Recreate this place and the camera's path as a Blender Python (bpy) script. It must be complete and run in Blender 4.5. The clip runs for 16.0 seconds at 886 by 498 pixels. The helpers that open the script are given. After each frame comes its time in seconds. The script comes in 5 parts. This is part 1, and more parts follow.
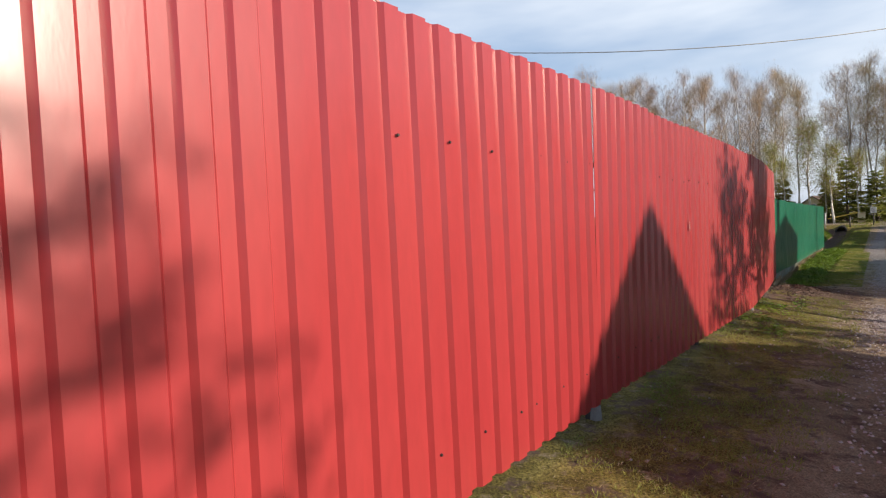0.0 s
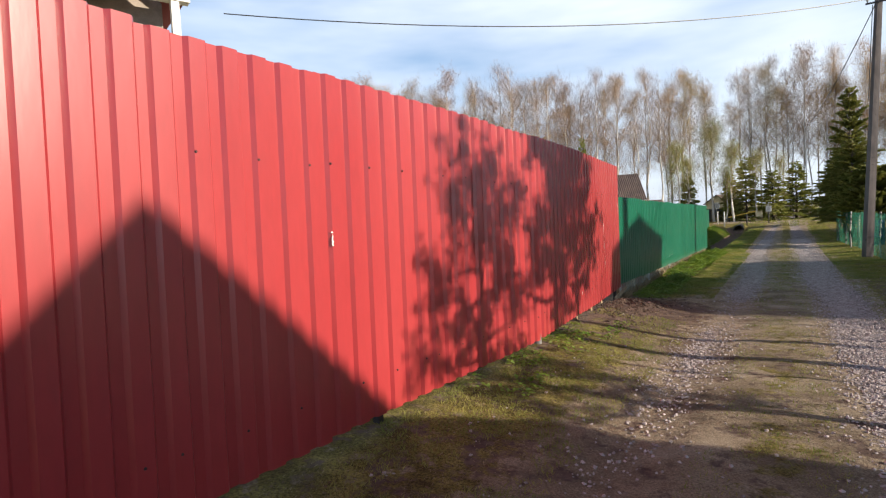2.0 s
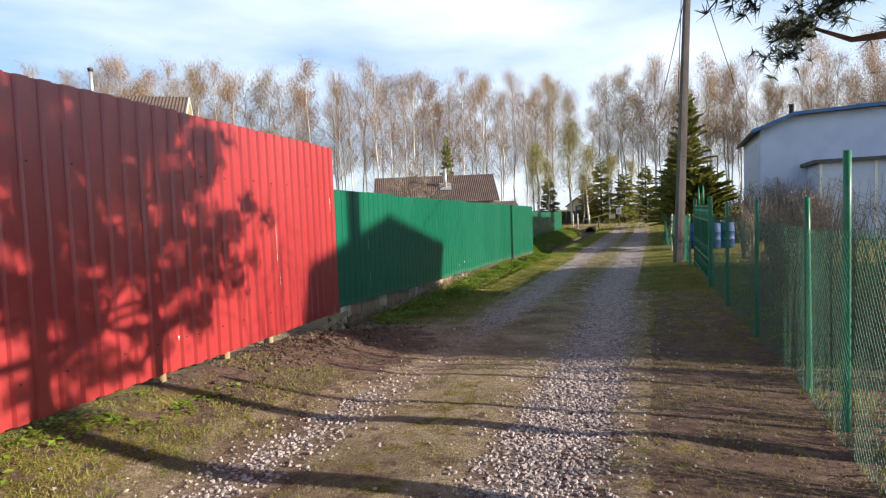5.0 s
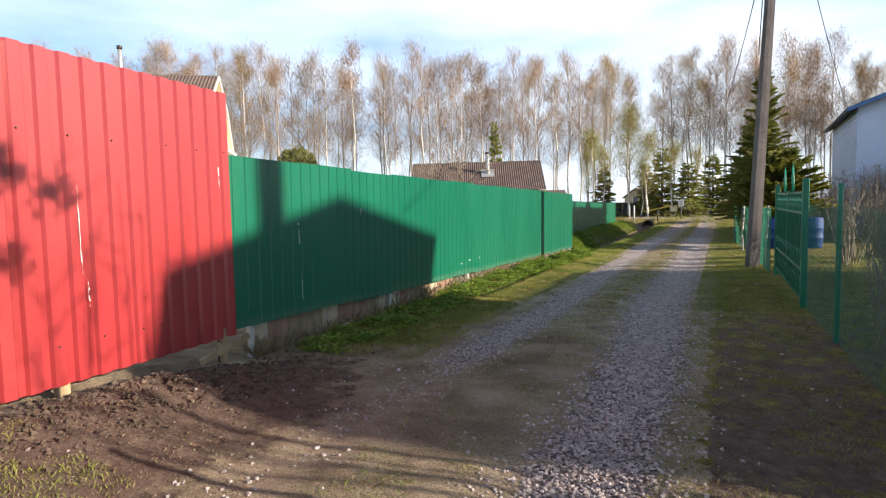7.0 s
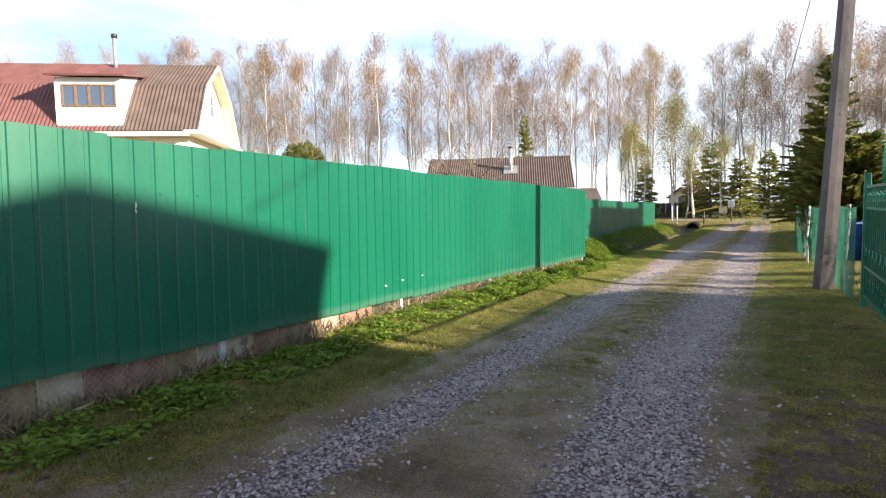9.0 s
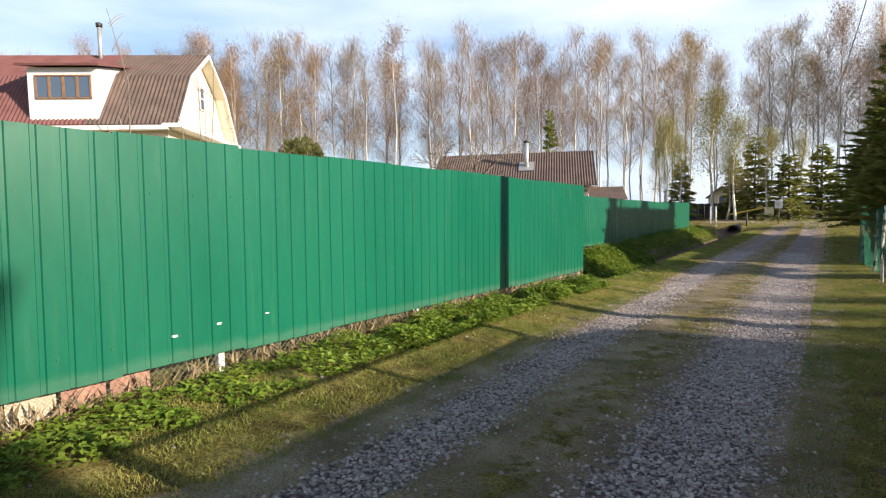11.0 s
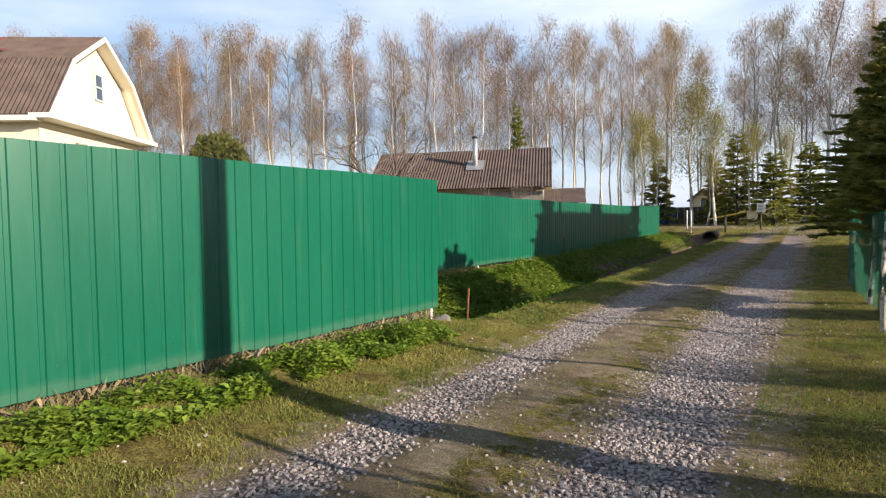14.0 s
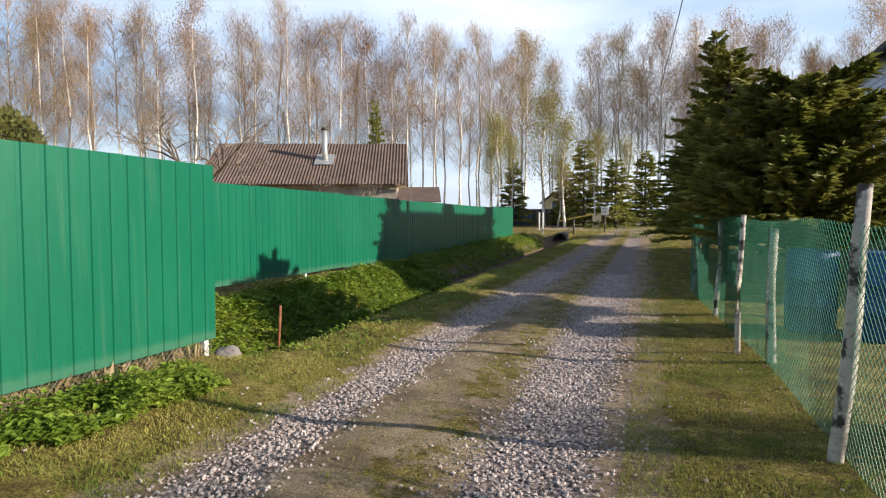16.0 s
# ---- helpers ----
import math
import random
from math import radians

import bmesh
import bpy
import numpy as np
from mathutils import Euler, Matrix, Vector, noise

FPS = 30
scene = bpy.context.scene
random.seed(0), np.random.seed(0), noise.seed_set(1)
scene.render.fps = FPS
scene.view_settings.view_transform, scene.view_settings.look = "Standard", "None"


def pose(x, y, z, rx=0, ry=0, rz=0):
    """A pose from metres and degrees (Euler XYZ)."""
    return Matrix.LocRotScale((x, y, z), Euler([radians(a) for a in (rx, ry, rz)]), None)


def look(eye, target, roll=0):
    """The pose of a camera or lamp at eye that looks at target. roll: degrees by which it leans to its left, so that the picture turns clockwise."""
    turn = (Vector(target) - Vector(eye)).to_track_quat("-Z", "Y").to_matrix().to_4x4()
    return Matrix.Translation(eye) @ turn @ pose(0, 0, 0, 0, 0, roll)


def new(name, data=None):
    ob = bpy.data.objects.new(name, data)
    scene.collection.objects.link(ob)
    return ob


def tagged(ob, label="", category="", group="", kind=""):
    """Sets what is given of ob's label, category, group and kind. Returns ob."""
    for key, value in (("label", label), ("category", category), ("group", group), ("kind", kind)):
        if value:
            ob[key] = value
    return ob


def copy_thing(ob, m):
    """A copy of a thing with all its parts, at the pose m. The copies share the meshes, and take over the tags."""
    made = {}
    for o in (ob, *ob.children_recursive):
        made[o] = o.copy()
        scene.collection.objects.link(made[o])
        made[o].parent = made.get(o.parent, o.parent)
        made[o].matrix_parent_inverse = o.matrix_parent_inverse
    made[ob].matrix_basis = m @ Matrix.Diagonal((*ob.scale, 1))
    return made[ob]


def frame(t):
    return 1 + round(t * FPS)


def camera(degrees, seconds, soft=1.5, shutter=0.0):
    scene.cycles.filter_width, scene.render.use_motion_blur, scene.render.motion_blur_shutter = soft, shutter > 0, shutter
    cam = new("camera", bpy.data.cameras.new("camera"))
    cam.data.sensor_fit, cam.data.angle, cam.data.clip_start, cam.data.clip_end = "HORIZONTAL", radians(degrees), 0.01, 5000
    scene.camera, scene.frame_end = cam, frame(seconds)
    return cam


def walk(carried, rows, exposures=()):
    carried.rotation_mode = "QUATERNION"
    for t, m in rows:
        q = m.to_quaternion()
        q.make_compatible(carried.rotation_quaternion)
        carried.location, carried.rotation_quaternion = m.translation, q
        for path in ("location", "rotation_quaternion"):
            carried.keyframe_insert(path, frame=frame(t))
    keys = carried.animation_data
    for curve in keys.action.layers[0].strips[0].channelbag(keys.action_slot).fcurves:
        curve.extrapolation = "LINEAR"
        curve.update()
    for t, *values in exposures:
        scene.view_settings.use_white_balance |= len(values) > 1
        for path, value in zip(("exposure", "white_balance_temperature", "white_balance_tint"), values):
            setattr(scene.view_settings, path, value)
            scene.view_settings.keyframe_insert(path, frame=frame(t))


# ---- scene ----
cam = camera(76.6, 16.0, 1.2)
PATH = [
    (0, (-0.992, -6.292, 2.034), (-2.222, -4.718, 1.945), -2.9),
    (0.5, (-0.793, -5.396, 2.069), (-2.006, -3.808, 1.973), -2.8),
    (1, (-0.521, -4.353, 2.028), (-1.689, -2.733, 1.926), -2.8),
    (1.5, (-0.271, -3.488, 2.048), (-1.334, -1.797, 1.94), -2.8),
    (2, (-0.046, -2.461, 1.971), (-1.093, -0.76, 1.862), -2.9),
    (2.5, (0.197, -1.518, 1.94), (-0.82, 0.201, 1.831), -2.9),
    (3, (0.549, -0.6, 1.901), (-0.402, 1.156, 1.791), -2.9),
    (3.5, (1.026, 0.063, 1.879), (0.235, 1.897, 1.768), -2.9),
    (4, (1.483, 0.69, 1.87), (0.796, 2.565, 1.754), -2.7),
    (6.5, (1.527, 4.016, 1.672), (0.708, 5.834, 1.516), -1.3),
    (7, (1.519, 5.021, 1.662), (0.633, 6.807, 1.508), -1.4),
    (7.5, (1.544, 6.028, 1.64), (0.644, 7.807, 1.487), -1.4),
    (8, (1.509, 6.986, 1.638), (0.566, 8.743, 1.485), -1.2),
    (8.5, (1.513, 7.946, 1.606), (0.552, 9.693, 1.455), -1.2),
    (9, (1.501, 8.891, 1.566), (0.479, 10.604, 1.417), -1.2),
    (11.5, (1.303, 13.316, 1.502), (0.158, 14.95, 1.362), -1.2),
    (12, (1.313, 14.168, 1.486), (0.155, 15.793, 1.35), -1.3),
    (12.5, (1.35, 15.048, 1.474), (0.211, 16.686, 1.337), -1.3),
    (13, (1.421, 15.849, 1.472), (0.287, 17.491, 1.338), -1.3),
    (13.5, (1.443, 16.696, 1.445), (0.321, 18.346, 1.312), -1.3),
    (14, (1.542, 17.447, 1.478), (0.425, 19.101, 1.348), -1.2),
    (14.5, (1.586, 18.02, 1.506), (0.524, 19.711, 1.377), -1.1),
    (15, (1.673, 18.391, 1.501), (0.781, 20.177, 1.387), -0.8),
    (15.5, (1.458, 18.888, 1.453), (0.782, 20.767, 1.327), -0.3),
    (16, (1.288, 19.365, 1.473), (0.593, 21.236, 1.333), -0.2),
]
EXPOSURES = [(0, .48), (1.5, .68), (2.5, .78), (3.5, .82), (4.2, .89), (6.5, 1.03), (9, 1.45), (11.5, .8), (12.5, .74), (14.5, .76), (16, .86)]
walk(cam, [(t, look(eye, target, roll)) for t, eye, target, roll in PATH], EXPOSURES)

# ---- light ----
SUN = Vector((1.0, 0.10, 0.345)).normalized()
sun = new("sun", bpy.data.lights.new("sun", "SUN"))
sun.data.energy, sun.data.angle, sun.data.color = 5.0, radians(0.6), (1.0, 0.86, 0.68)
sun.matrix_world = look(SUN * 60, (0, 0, 0))
world = bpy.data.worlds.new("sky")
scene.world = world
world.use_nodes = True
wt = world.node_tree
wt.nodes.clear()
sky = wt.nodes.new("ShaderNodeTexSky")
sky.sky_type, sky.sun_disc = "NISHITA", False
sky.sun_elevation, sky.sun_rotation = math.asin(SUN.z), math.atan2(SUN.x, SUN.y)
sky.altitude, sky.air_density, sky.dust_density, sky.ozone_density = 50, 1.3, 0.4, 2.0
w_co = wt.nodes.new("ShaderNodeTexCoord")
w_map = wt.nodes.new("ShaderNodeMapping")
w_map.inputs["Scale"].default_value = (1.3, 1.3, 5.5)
w_map.inputs["Rotation"].default_value = (0.0, 0.12, 0.3)
w_noise = wt.nodes.new("ShaderNodeTexNoise")
w_noise.inputs["Scale"].default_value, w_noise.inputs["Detail"].default_value, w_noise.inputs["Roughness"].default_value = 1.1, 5, 0.5
w_ramp = wt.nodes.new("ShaderNodeValToRGB")
w_ramp.color_ramp.elements[0].position, w_ramp.color_ramp.elements[1].position = 0.40, 0.78
w_ramp.color_ramp.elements[0].color = (0.03, 0.03, 0.03, 1)
w_hue = wt.nodes.new("ShaderNodeHueSaturation")
w_hue.inputs["Saturation"].default_value, w_hue.inputs["Value"].default_value = 1.15, 1.25
w_haze = wt.nodes.new("ShaderNodeMixRGB")
w_haze.inputs["Fac"].default_value, w_haze.inputs["Color2"].default_value = 0.6, (4.4, 6.6, 10.6, 1)
w_mix = wt.nodes.new("ShaderNodeMixRGB")
w_mix.inputs["Color2"].default_value = (12.2, 12.8, 13.6, 1)
w_back = wt.nodes.new("ShaderNodeBackground")
w_back.inputs["Strength"].default_value = 0.061
w_sep = wt.nodes.new("ShaderNodeSeparateXYZ")
w_fall = wt.nodes.new("ShaderNodeMapRange")
w_fall.interpolation_type = "SMOOTHSTEP"
w_fall.inputs["From Min"].default_value, w_fall.inputs["From Max"].default_value = 0.32, 0.85
w_fall.inputs["To Min"].default_value, w_fall.inputs["To Max"].default_value = 1.0, 0.28
w_deep = wt.nodes.new("ShaderNodeMixRGB")
w_deep.blend_type = "MULTIPLY"
w_deep.inputs["Fac"].default_value = 1.0
w_out = wt.nodes.new("ShaderNodeOutputWorld")
for a, b in ((w_co.outputs["Generated"], w_map.inputs["Vector"]), (w_map.outputs["Vector"], w_noise.inputs["Vector"]),
             (w_noise.outputs["Fac"], w_ramp.inputs["Fac"]), (w_ramp.outputs["Color"], w_mix.inputs["Fac"]),
             (sky.outputs["Color"], w_hue.inputs["Color"]), (w_hue.outputs["Color"], w_haze.inputs["Color1"]), (w_haze.outputs["Color"], w_mix.inputs["Color1"]), (w_co.outputs["Generated"], w_sep.inputs["Vector"]), (w_sep.outputs["Z"], w_fall.inputs["Value"]),
             (w_mix.outputs["Color"], w_deep.inputs["Color1"]), (w_fall.outputs["Result"], w_deep.inputs["Color2"]), (w_deep.outputs["Color"], w_back.inputs["Color"]),
             (w_back.outputs["Background"], w_out.inputs["Surface"])):
    wt.links.new(a, b)

# ---- materials ----
def ramp_node(nt, fac, stops):
    r = nt.nodes.new("ShaderNodeValToRGB")
    while len(r.color_ramp.elements) < len(stops):
        r.color_ramp.elements.new(0.5)
    for el, (p, c) in zip(r.color_ramp.elements, stops):
        el.position, el.color = p, (*c, 1)
    nt.links.new(fac, r.inputs["Fac"])
    return r.outputs["Color"]


def noise_node(nt, scale, detail=5, stretch=None, rough=0.55):
    tc = nt.nodes.new("ShaderNodeNewGeometry")
    n = nt.nodes.new("ShaderNodeTexNoise")
    n.inputs["Scale"].default_value, n.inputs["Detail"].default_value, n.inputs["Roughness"].default_value = scale, detail, rough
    src = tc.outputs["Position"]
    if stretch:
        mp = nt.nodes.new("ShaderNodeMapping")
        mp.inputs["Scale"].default_value = stretch
        nt.links.new(src, mp.inputs["Vector"])
        src = mp.outputs["Vector"]
    nt.links.new(src, n.inputs["Vector"])
    return n.outputs["Fac"]


def mix_node(nt, fac, a, b, blend="MIX"):
    m = nt.nodes.new("ShaderNodeMixRGB")
    m.blend_type = blend
    for sock, v in (("Fac", fac), ("Color1", a), ("Color2", b)):
        if isinstance(v, (int, float)):
            m.inputs[sock].default_value = v
        elif isinstance(v, tuple):
            m.inputs[sock].default_value = (*v, 1)
        else:
            nt.links.new(v, m.inputs[sock])
    return m.outputs["Color"]


def surface(name, c1, c2, rough=0.7, scale=6, fine=60, bump=0.2, metal=0.0, stretch=None, spread=0.25, random_by="", dirt=None, coat=0.0, translucent=0.0, gloss=0.5, low=0.45, dust=None):
    """Two-scale procedural surface: c1 to c2 over a coarse noise, a fine grain over it, bump from the grain."""
    m = bpy.data.materials.new(name)
    m.use_nodes = True
    nt = m.node_tree
    bs = nt.nodes["Principled BSDF"]
    coarse, grain = noise_node(nt, scale, 4, stretch), noise_node(nt, fine, 3, stretch)
    col = ramp_node(nt, coarse, ((0.35, c1), (0.65, c2)))
    col = mix_node(nt, spread, col, ramp_node(nt, grain, ((0.3, (0.25, 0.25, 0.25)), (0.7, (1, 1, 1)))), "MULTIPLY")
    if random_by:
        if random_by == "island":
            g = nt.nodes.new("ShaderNodeNewGeometry")
            fac = g.outputs["Random Per Island"]
        else:
            g = nt.nodes.new("ShaderNodeObjectInfo")
            fac = g.outputs["Random"]
        col = mix_node(nt, 0.8, col, ramp_node(nt, fac, ((0.0, (low, low * .95, low * .9)), (1.0, (1.0, 1.0, 1.0)))), "MULTIPLY")
    if dust:
        # splashed dust above the lower edge of a sheet, and faint runs of dirt
        tc = nt.nodes.new("ShaderNodeTexCoord")
        sep = nt.nodes.new("ShaderNodeSeparateXYZ")
        nt.links.new(tc.outputs["Object"], sep.inputs["Vector"])
        lift = nt.nodes.new("ShaderNodeMath")
        lift.operation = "MULTIPLY_ADD"
        lift.inputs[1].default_value = -0.12
        nt.links.new(noise_node(nt, 5, 6, rough=0.7), lift.inputs[0])
        nt.links.new(sep.outputs["Z"], lift.inputs[2])
        col = mix_node(nt, ramp_node(nt, lift.outputs["Value"], ((0.0, (0.09, 0.09, 0.09)), (0.015, (0.05, 0.05, 0.05)), (0.06, (0, 0, 0)))), col, dust)
        runs = ramp_node(nt, noise_node(nt, 16, 4, (1, 1, 0.06), 0.6), ((0.55, (0, 0, 0)), (0.8, (0.06, 0.06, 0.06))))
        col = mix_node(nt, runs, col, dust)
    if dirt:
        spots = ramp_node(nt, noise_node(nt, dirt[1], 6), ((dirt[2], (0, 0, 0)), (dirt[2] + 0.08, (1, 1, 1))))
        col = mix_node(nt, spots, col, dirt[0])
    nt.links.new(col, bs.inputs["Base Color"])
    bs.inputs["Metallic"].default_value = metal
    bs.inputs["Specular IOR Level"].default_value = gloss
    rr = nt.nodes.new("ShaderNodeMapRange")
    rr.inputs["To Min"].default_value, rr.inputs["To Max"].default_value = max(0.05, rough - 0.08), min(1, rough + 0.08)
    nt.links.new(coarse, rr.inputs["Value"])
    nt.links.new(rr.outputs["Result"], bs.inputs["Roughness"])
    if coat:
        bs.inputs["Coat Weight"].default_value, bs.inputs["Coat Roughness"].default_value = coat, 0.3
    if bump:
        bp = nt.nodes.new("ShaderNodeBump")
        bp.inputs["Strength"].default_value, bp.inputs["Distance"].default_value = bump, 0.01
        nt.links.new(grain, bp.inputs["Height"])
        nt.links.new(bp.outputs["Normal"], bs.inputs["Normal"])
    if translucent:
        tr = nt.nodes.new("ShaderNodeBsdfTranslucent")
        nt.links.new(col, tr.inputs["Color"])
        mx = nt.nodes.new("ShaderNodeMixShader")
        mx.inputs["Fac"].default_value = translucent
        nt.links.new(bs.outputs["BSDF"], mx.inputs[1])
        nt.links.new(tr.outputs["BSDF"], mx.inputs[2])
        nt.links.new(mx.outputs["Shader"], nt.nodes["Material Output"].inputs["Surface"])
    return m


RED = surface("red_coated_steel", (0.33, 0.030, 0.036), (0.36, 0.035, 0.040), 0.31, 1.2, 25, 0.03, stretch=(1, 1, 0.3), spread=0.14, gloss=0.95)
GREEN = surface("green_coated_steel", (0.0022, 0.108, 0.062), (0.0028, 0.122, 0.070), 0.31, 1.2, 25, 0.03, stretch=(1, 1, 0.3), spread=0.14, gloss=0.55, dust=(0.33, 0.36, 0.3))
GALV = surface("galvanised_steel", (0.45, 0.46, 0.48), (0.6, 0.61, 0.62), 0.5, 8, 80, 0.1, metal=0.6)
WHITE_POST = surface("whitewashed_post", (0.62, 0.62, 0.62), (0.75, 0.75, 0.74), 0.8, 8, 80, 0.3, dirt=((0.3, 0.26, 0.2), 14, 0.62))
DARK_STEEL = surface("dark_steel", (0.05, 0.045, 0.05), (0.09, 0.08, 0.075), 0.5, 10, 90, 0.1, metal=0.5)
RUST = surface("rusty_iron", (0.16, 0.06, 0.03), (0.28, 0.11, 0.05), 0.85, 12, 90, 0.5)
CONCRETE = surface("weathered_concrete", (0.15, 0.14, 0.145), (0.23, 0.215, 0.215), 0.9, 5, 70, 0.6, stretch=(1, 1, 0.35), dirt=((0.09, 0.085, 0.085), 9, 0.66))
# weathered concrete for the pole, with the shade of its near face in the colour
SHADED_CONCRETE = surface("shaded_weathered_concrete", (0.085, 0.075, 0.078), (0.15, 0.13, 0.13), 0.9, 5, 70, 0.6, stretch=(1, 1, 0.35), dirt=((0.06, 0.055, 0.055), 9, 0.62))
WIRE = surface("black_cable", (0.02, 0.02, 0.022), (0.03, 0.03, 0.03), 0.5, 10, 60, 0)
NETTING = surface("green_plastic_wire", (0.012, 0.16, 0.10), (0.03, 0.24, 0.15), 0.45, 4, 40, 0)
OLD_NET = surface("grey_green_wire", (0.26, 0.32, 0.27), (0.40, 0.44, 0.38), 0.5, 4, 40, 0)
GATE = surface("green_gate_paint", (0.008, 0.15, 0.085), (0.02, 0.21, 0.12), 0.35, 6, 60, 0.1)
TURQ = surface("turquoise_gate_paint", (0.01, 0.26, 0.15), (0.03, 0.36, 0.22), 0.4, 6, 60, 0.1)
WOOD = surface("weathered_board", (0.26, 0.18, 0.10), (0.42, 0.31, 0.19), 0.85, 7, 90, 0.5, stretch=(1, 1, 0.2))
PALE_BOARD = surface("pale_old_board", (0.48, 0.39, 0.29), (0.66, 0.56, 0.44), 0.85, 7, 90, 0.5, stretch=(1, 1, 0.2), dirt=((0.2, 0.15, 0.1), 6, 0.6))
RED_BOARD = surface("reddish_old_board", (0.30, 0.15, 0.11), (0.45, 0.25, 0.19), 0.85, 7, 90, 0.5, stretch=(1, 1, 0.2))
BIRCH_BARK = surface("birch_bark", (0.62, 0.58, 0.52), (0.78, 0.75, 0.70), 0.85, 5, 40, 0.4, stretch=(1, 1, 2.5), dirt=((0.10, 0.085, 0.075), 6.5, 0.58))
POLE_BARK = surface("grey_birch_pole", (0.36, 0.33, 0.30), (0.58, 0.54, 0.50), 0.85, 6, 50, 0.5, stretch=(1, 1, 2.2), dirt=((0.05, 0.042, 0.036), 9, 0.53))
TWIG = surface("birch_twig", (0.28, 0.195, 0.14), (0.40, 0.29, 0.21), 0.9, 3, 30, 0)
DEAD_TWIG = surface("bare_twig", (0.19, 0.15, 0.12), (0.30, 0.25, 0.20), 0.9, 5, 40, 0)
PINE_BARK = surface("pine_bark", (0.11, 0.068, 0.048), (0.21, 0.125, 0.085), 0.95, 9, 60, 0.9, stretch=(1, 1, 0.35))
SPRUCE_BARK = surface("spruce_bark", (0.10, 0.075, 0.06), (0.17, 0.13, 0.10), 0.95, 9, 60, 0.8)
NEEDLE = surface("spruce_needles", (0.19, 0.225, 0.040), (0.36, 0.345, 0.085), 0.6, 1.4, 30, 0, random_by="island", translucent=0.35, low=0.65)
YOUNG_NEEDLE = surface("young_spruce_needles", (0.26, 0.31, 0.07), (0.42, 0.42, 0.11), 0.6, 1.4, 30, 0, random_by="island", translucent=0.4, low=0.65)
PINE_NEEDLE = surface("pine_needles", (0.03, 0.055, 0.03), (0.06, 0.085, 0.035), 0.6, 1.4, 30, 0, random_by="island", translucent=0.12)
THUJA = surface("clipped_evergreen", (0.06, 0.08, 0.015), (0.14, 0.14, 0.03), 0.7, 2, 30, 0, random_by="island")
WEED = surface("weed_leaves", (0.17, 0.285, 0.025), (0.31, 0.42, 0.055), 0.55, 2.0, 30, 0, random_by="island", translucent=0.35, low=0.6)
GRASS = surface("grass_blades", (0.18, 0.265, 0.035), (0.44, 0.41, 0.11), 0.7, 1.1, 20, 0, random_by="island", translucent=0.3, low=0.6)
STRAW = surface("dry_straw", (0.34, 0.25, 0.14), (0.5, 0.4, 0.25), 0.8, 3, 30, 0, random_by="island", translucent=0.2)
STONE = surface("crushed_granite", (0.44, 0.38, 0.385), (0.66, 0.59, 0.59), 0.85, 9, 120, 0.3, random_by="island", low=0.55)
SOIL = surface("dug_soil", (0.08, 0.055, 0.042), (0.18, 0.125, 0.095), 0.95, 8, 60, 0.5, random_by="island")
CREAM = surface("cream_siding", (0.78, 0.70, 0.55), (0.84, 0.77, 0.63), 0.6, 1, 30, 0.05, spread=0.08)
WHITE = surface("white_paint", (0.74, 0.73, 0.71), (0.82, 0.81, 0.79), 0.5, 2, 40, 0.05, spread=0.1)
BLUE_SIDING = surface("pale_blue_siding", (0.46, 0.56, 0.74), (0.54, 0.63, 0.80), 0.5, 1, 30, 0.05, spread=0.1)
BLUE_TRIM = surface("blue_trim", (0.04, 0.14, 0.33), (0.06, 0.18, 0.4), 0.45, 2, 40, 0.05)
BROWN_ROOF = surface("brown_corrugated_roof", (0.10, 0.07, 0.062), (0.15, 0.105, 0.09), 0.8, 1.5, 40, 0.2)
REDBROWN_ROOF = surface("red_brown_roof", (0.15, 0.06, 0.058), (0.20, 0.085, 0.08), 0.6, 1.5, 40, 0.1)
RED_ROOF = surface("red_tile_sheet", (0.36, 0.06, 0.06), (0.45, 0.1, 0.09), 0.5, 2, 40, 0.1)
DARK_ROOF = surface("dark_grey_roof", (0.06, 0.06, 0.07), (0.10, 0.10, 0.11), 0.7, 2, 40, 0.1)
GREY_WALL = surface("grey_weathered_wall", (0.25, 0.22, 0.19), (0.38, 0.33, 0.29), 0.9, 3, 50, 0.3)
YELLOW = surface("yellow_paint", (0.72, 0.48, 0.06), (0.8, 0.55, 0.1), 0.5, 4, 40, 0.05)
YELLOW_WALL = surface("pale_yellow_wall", (0.68, 0.58, 0.36), (0.76, 0.66, 0.44), 0.7, 2, 40, 0.05)
BLUE_SHEET = surface("blue_sheet", (0.02, 0.09, 0.34), (0.03, 0.14, 0.45), 0.45, 3, 40, 0.2)
BROWN_FRAME = surface("brown_window_frame", (0.22, 0.12, 0.06), (0.32, 0.18, 0.09), 0.5, 6, 60, 0.1)
SCRAPE = surface("bare_scratch", (0.7, 0.66, 0.64), (0.8, 0.77, 0.75), 0.5, 20, 90, 0.1)
PORCELAIN = surface("insulator", (0.6, 0.58, 0.55), (0.75, 0.73, 0.7), 0.2, 10, 60, 0)

GLASS = bpy.data.materials.new("window_glass")
GLASS.use_nodes = True
gb = GLASS.node_tree.nodes["Principled BSDF"]
gb.inputs["Base Color"].default_value, gb.inputs["Roughness"].default_value, gb.inputs["Metallic"].default_value = (0.10, 0.14, 0.2, 1), 0.06, 0.3


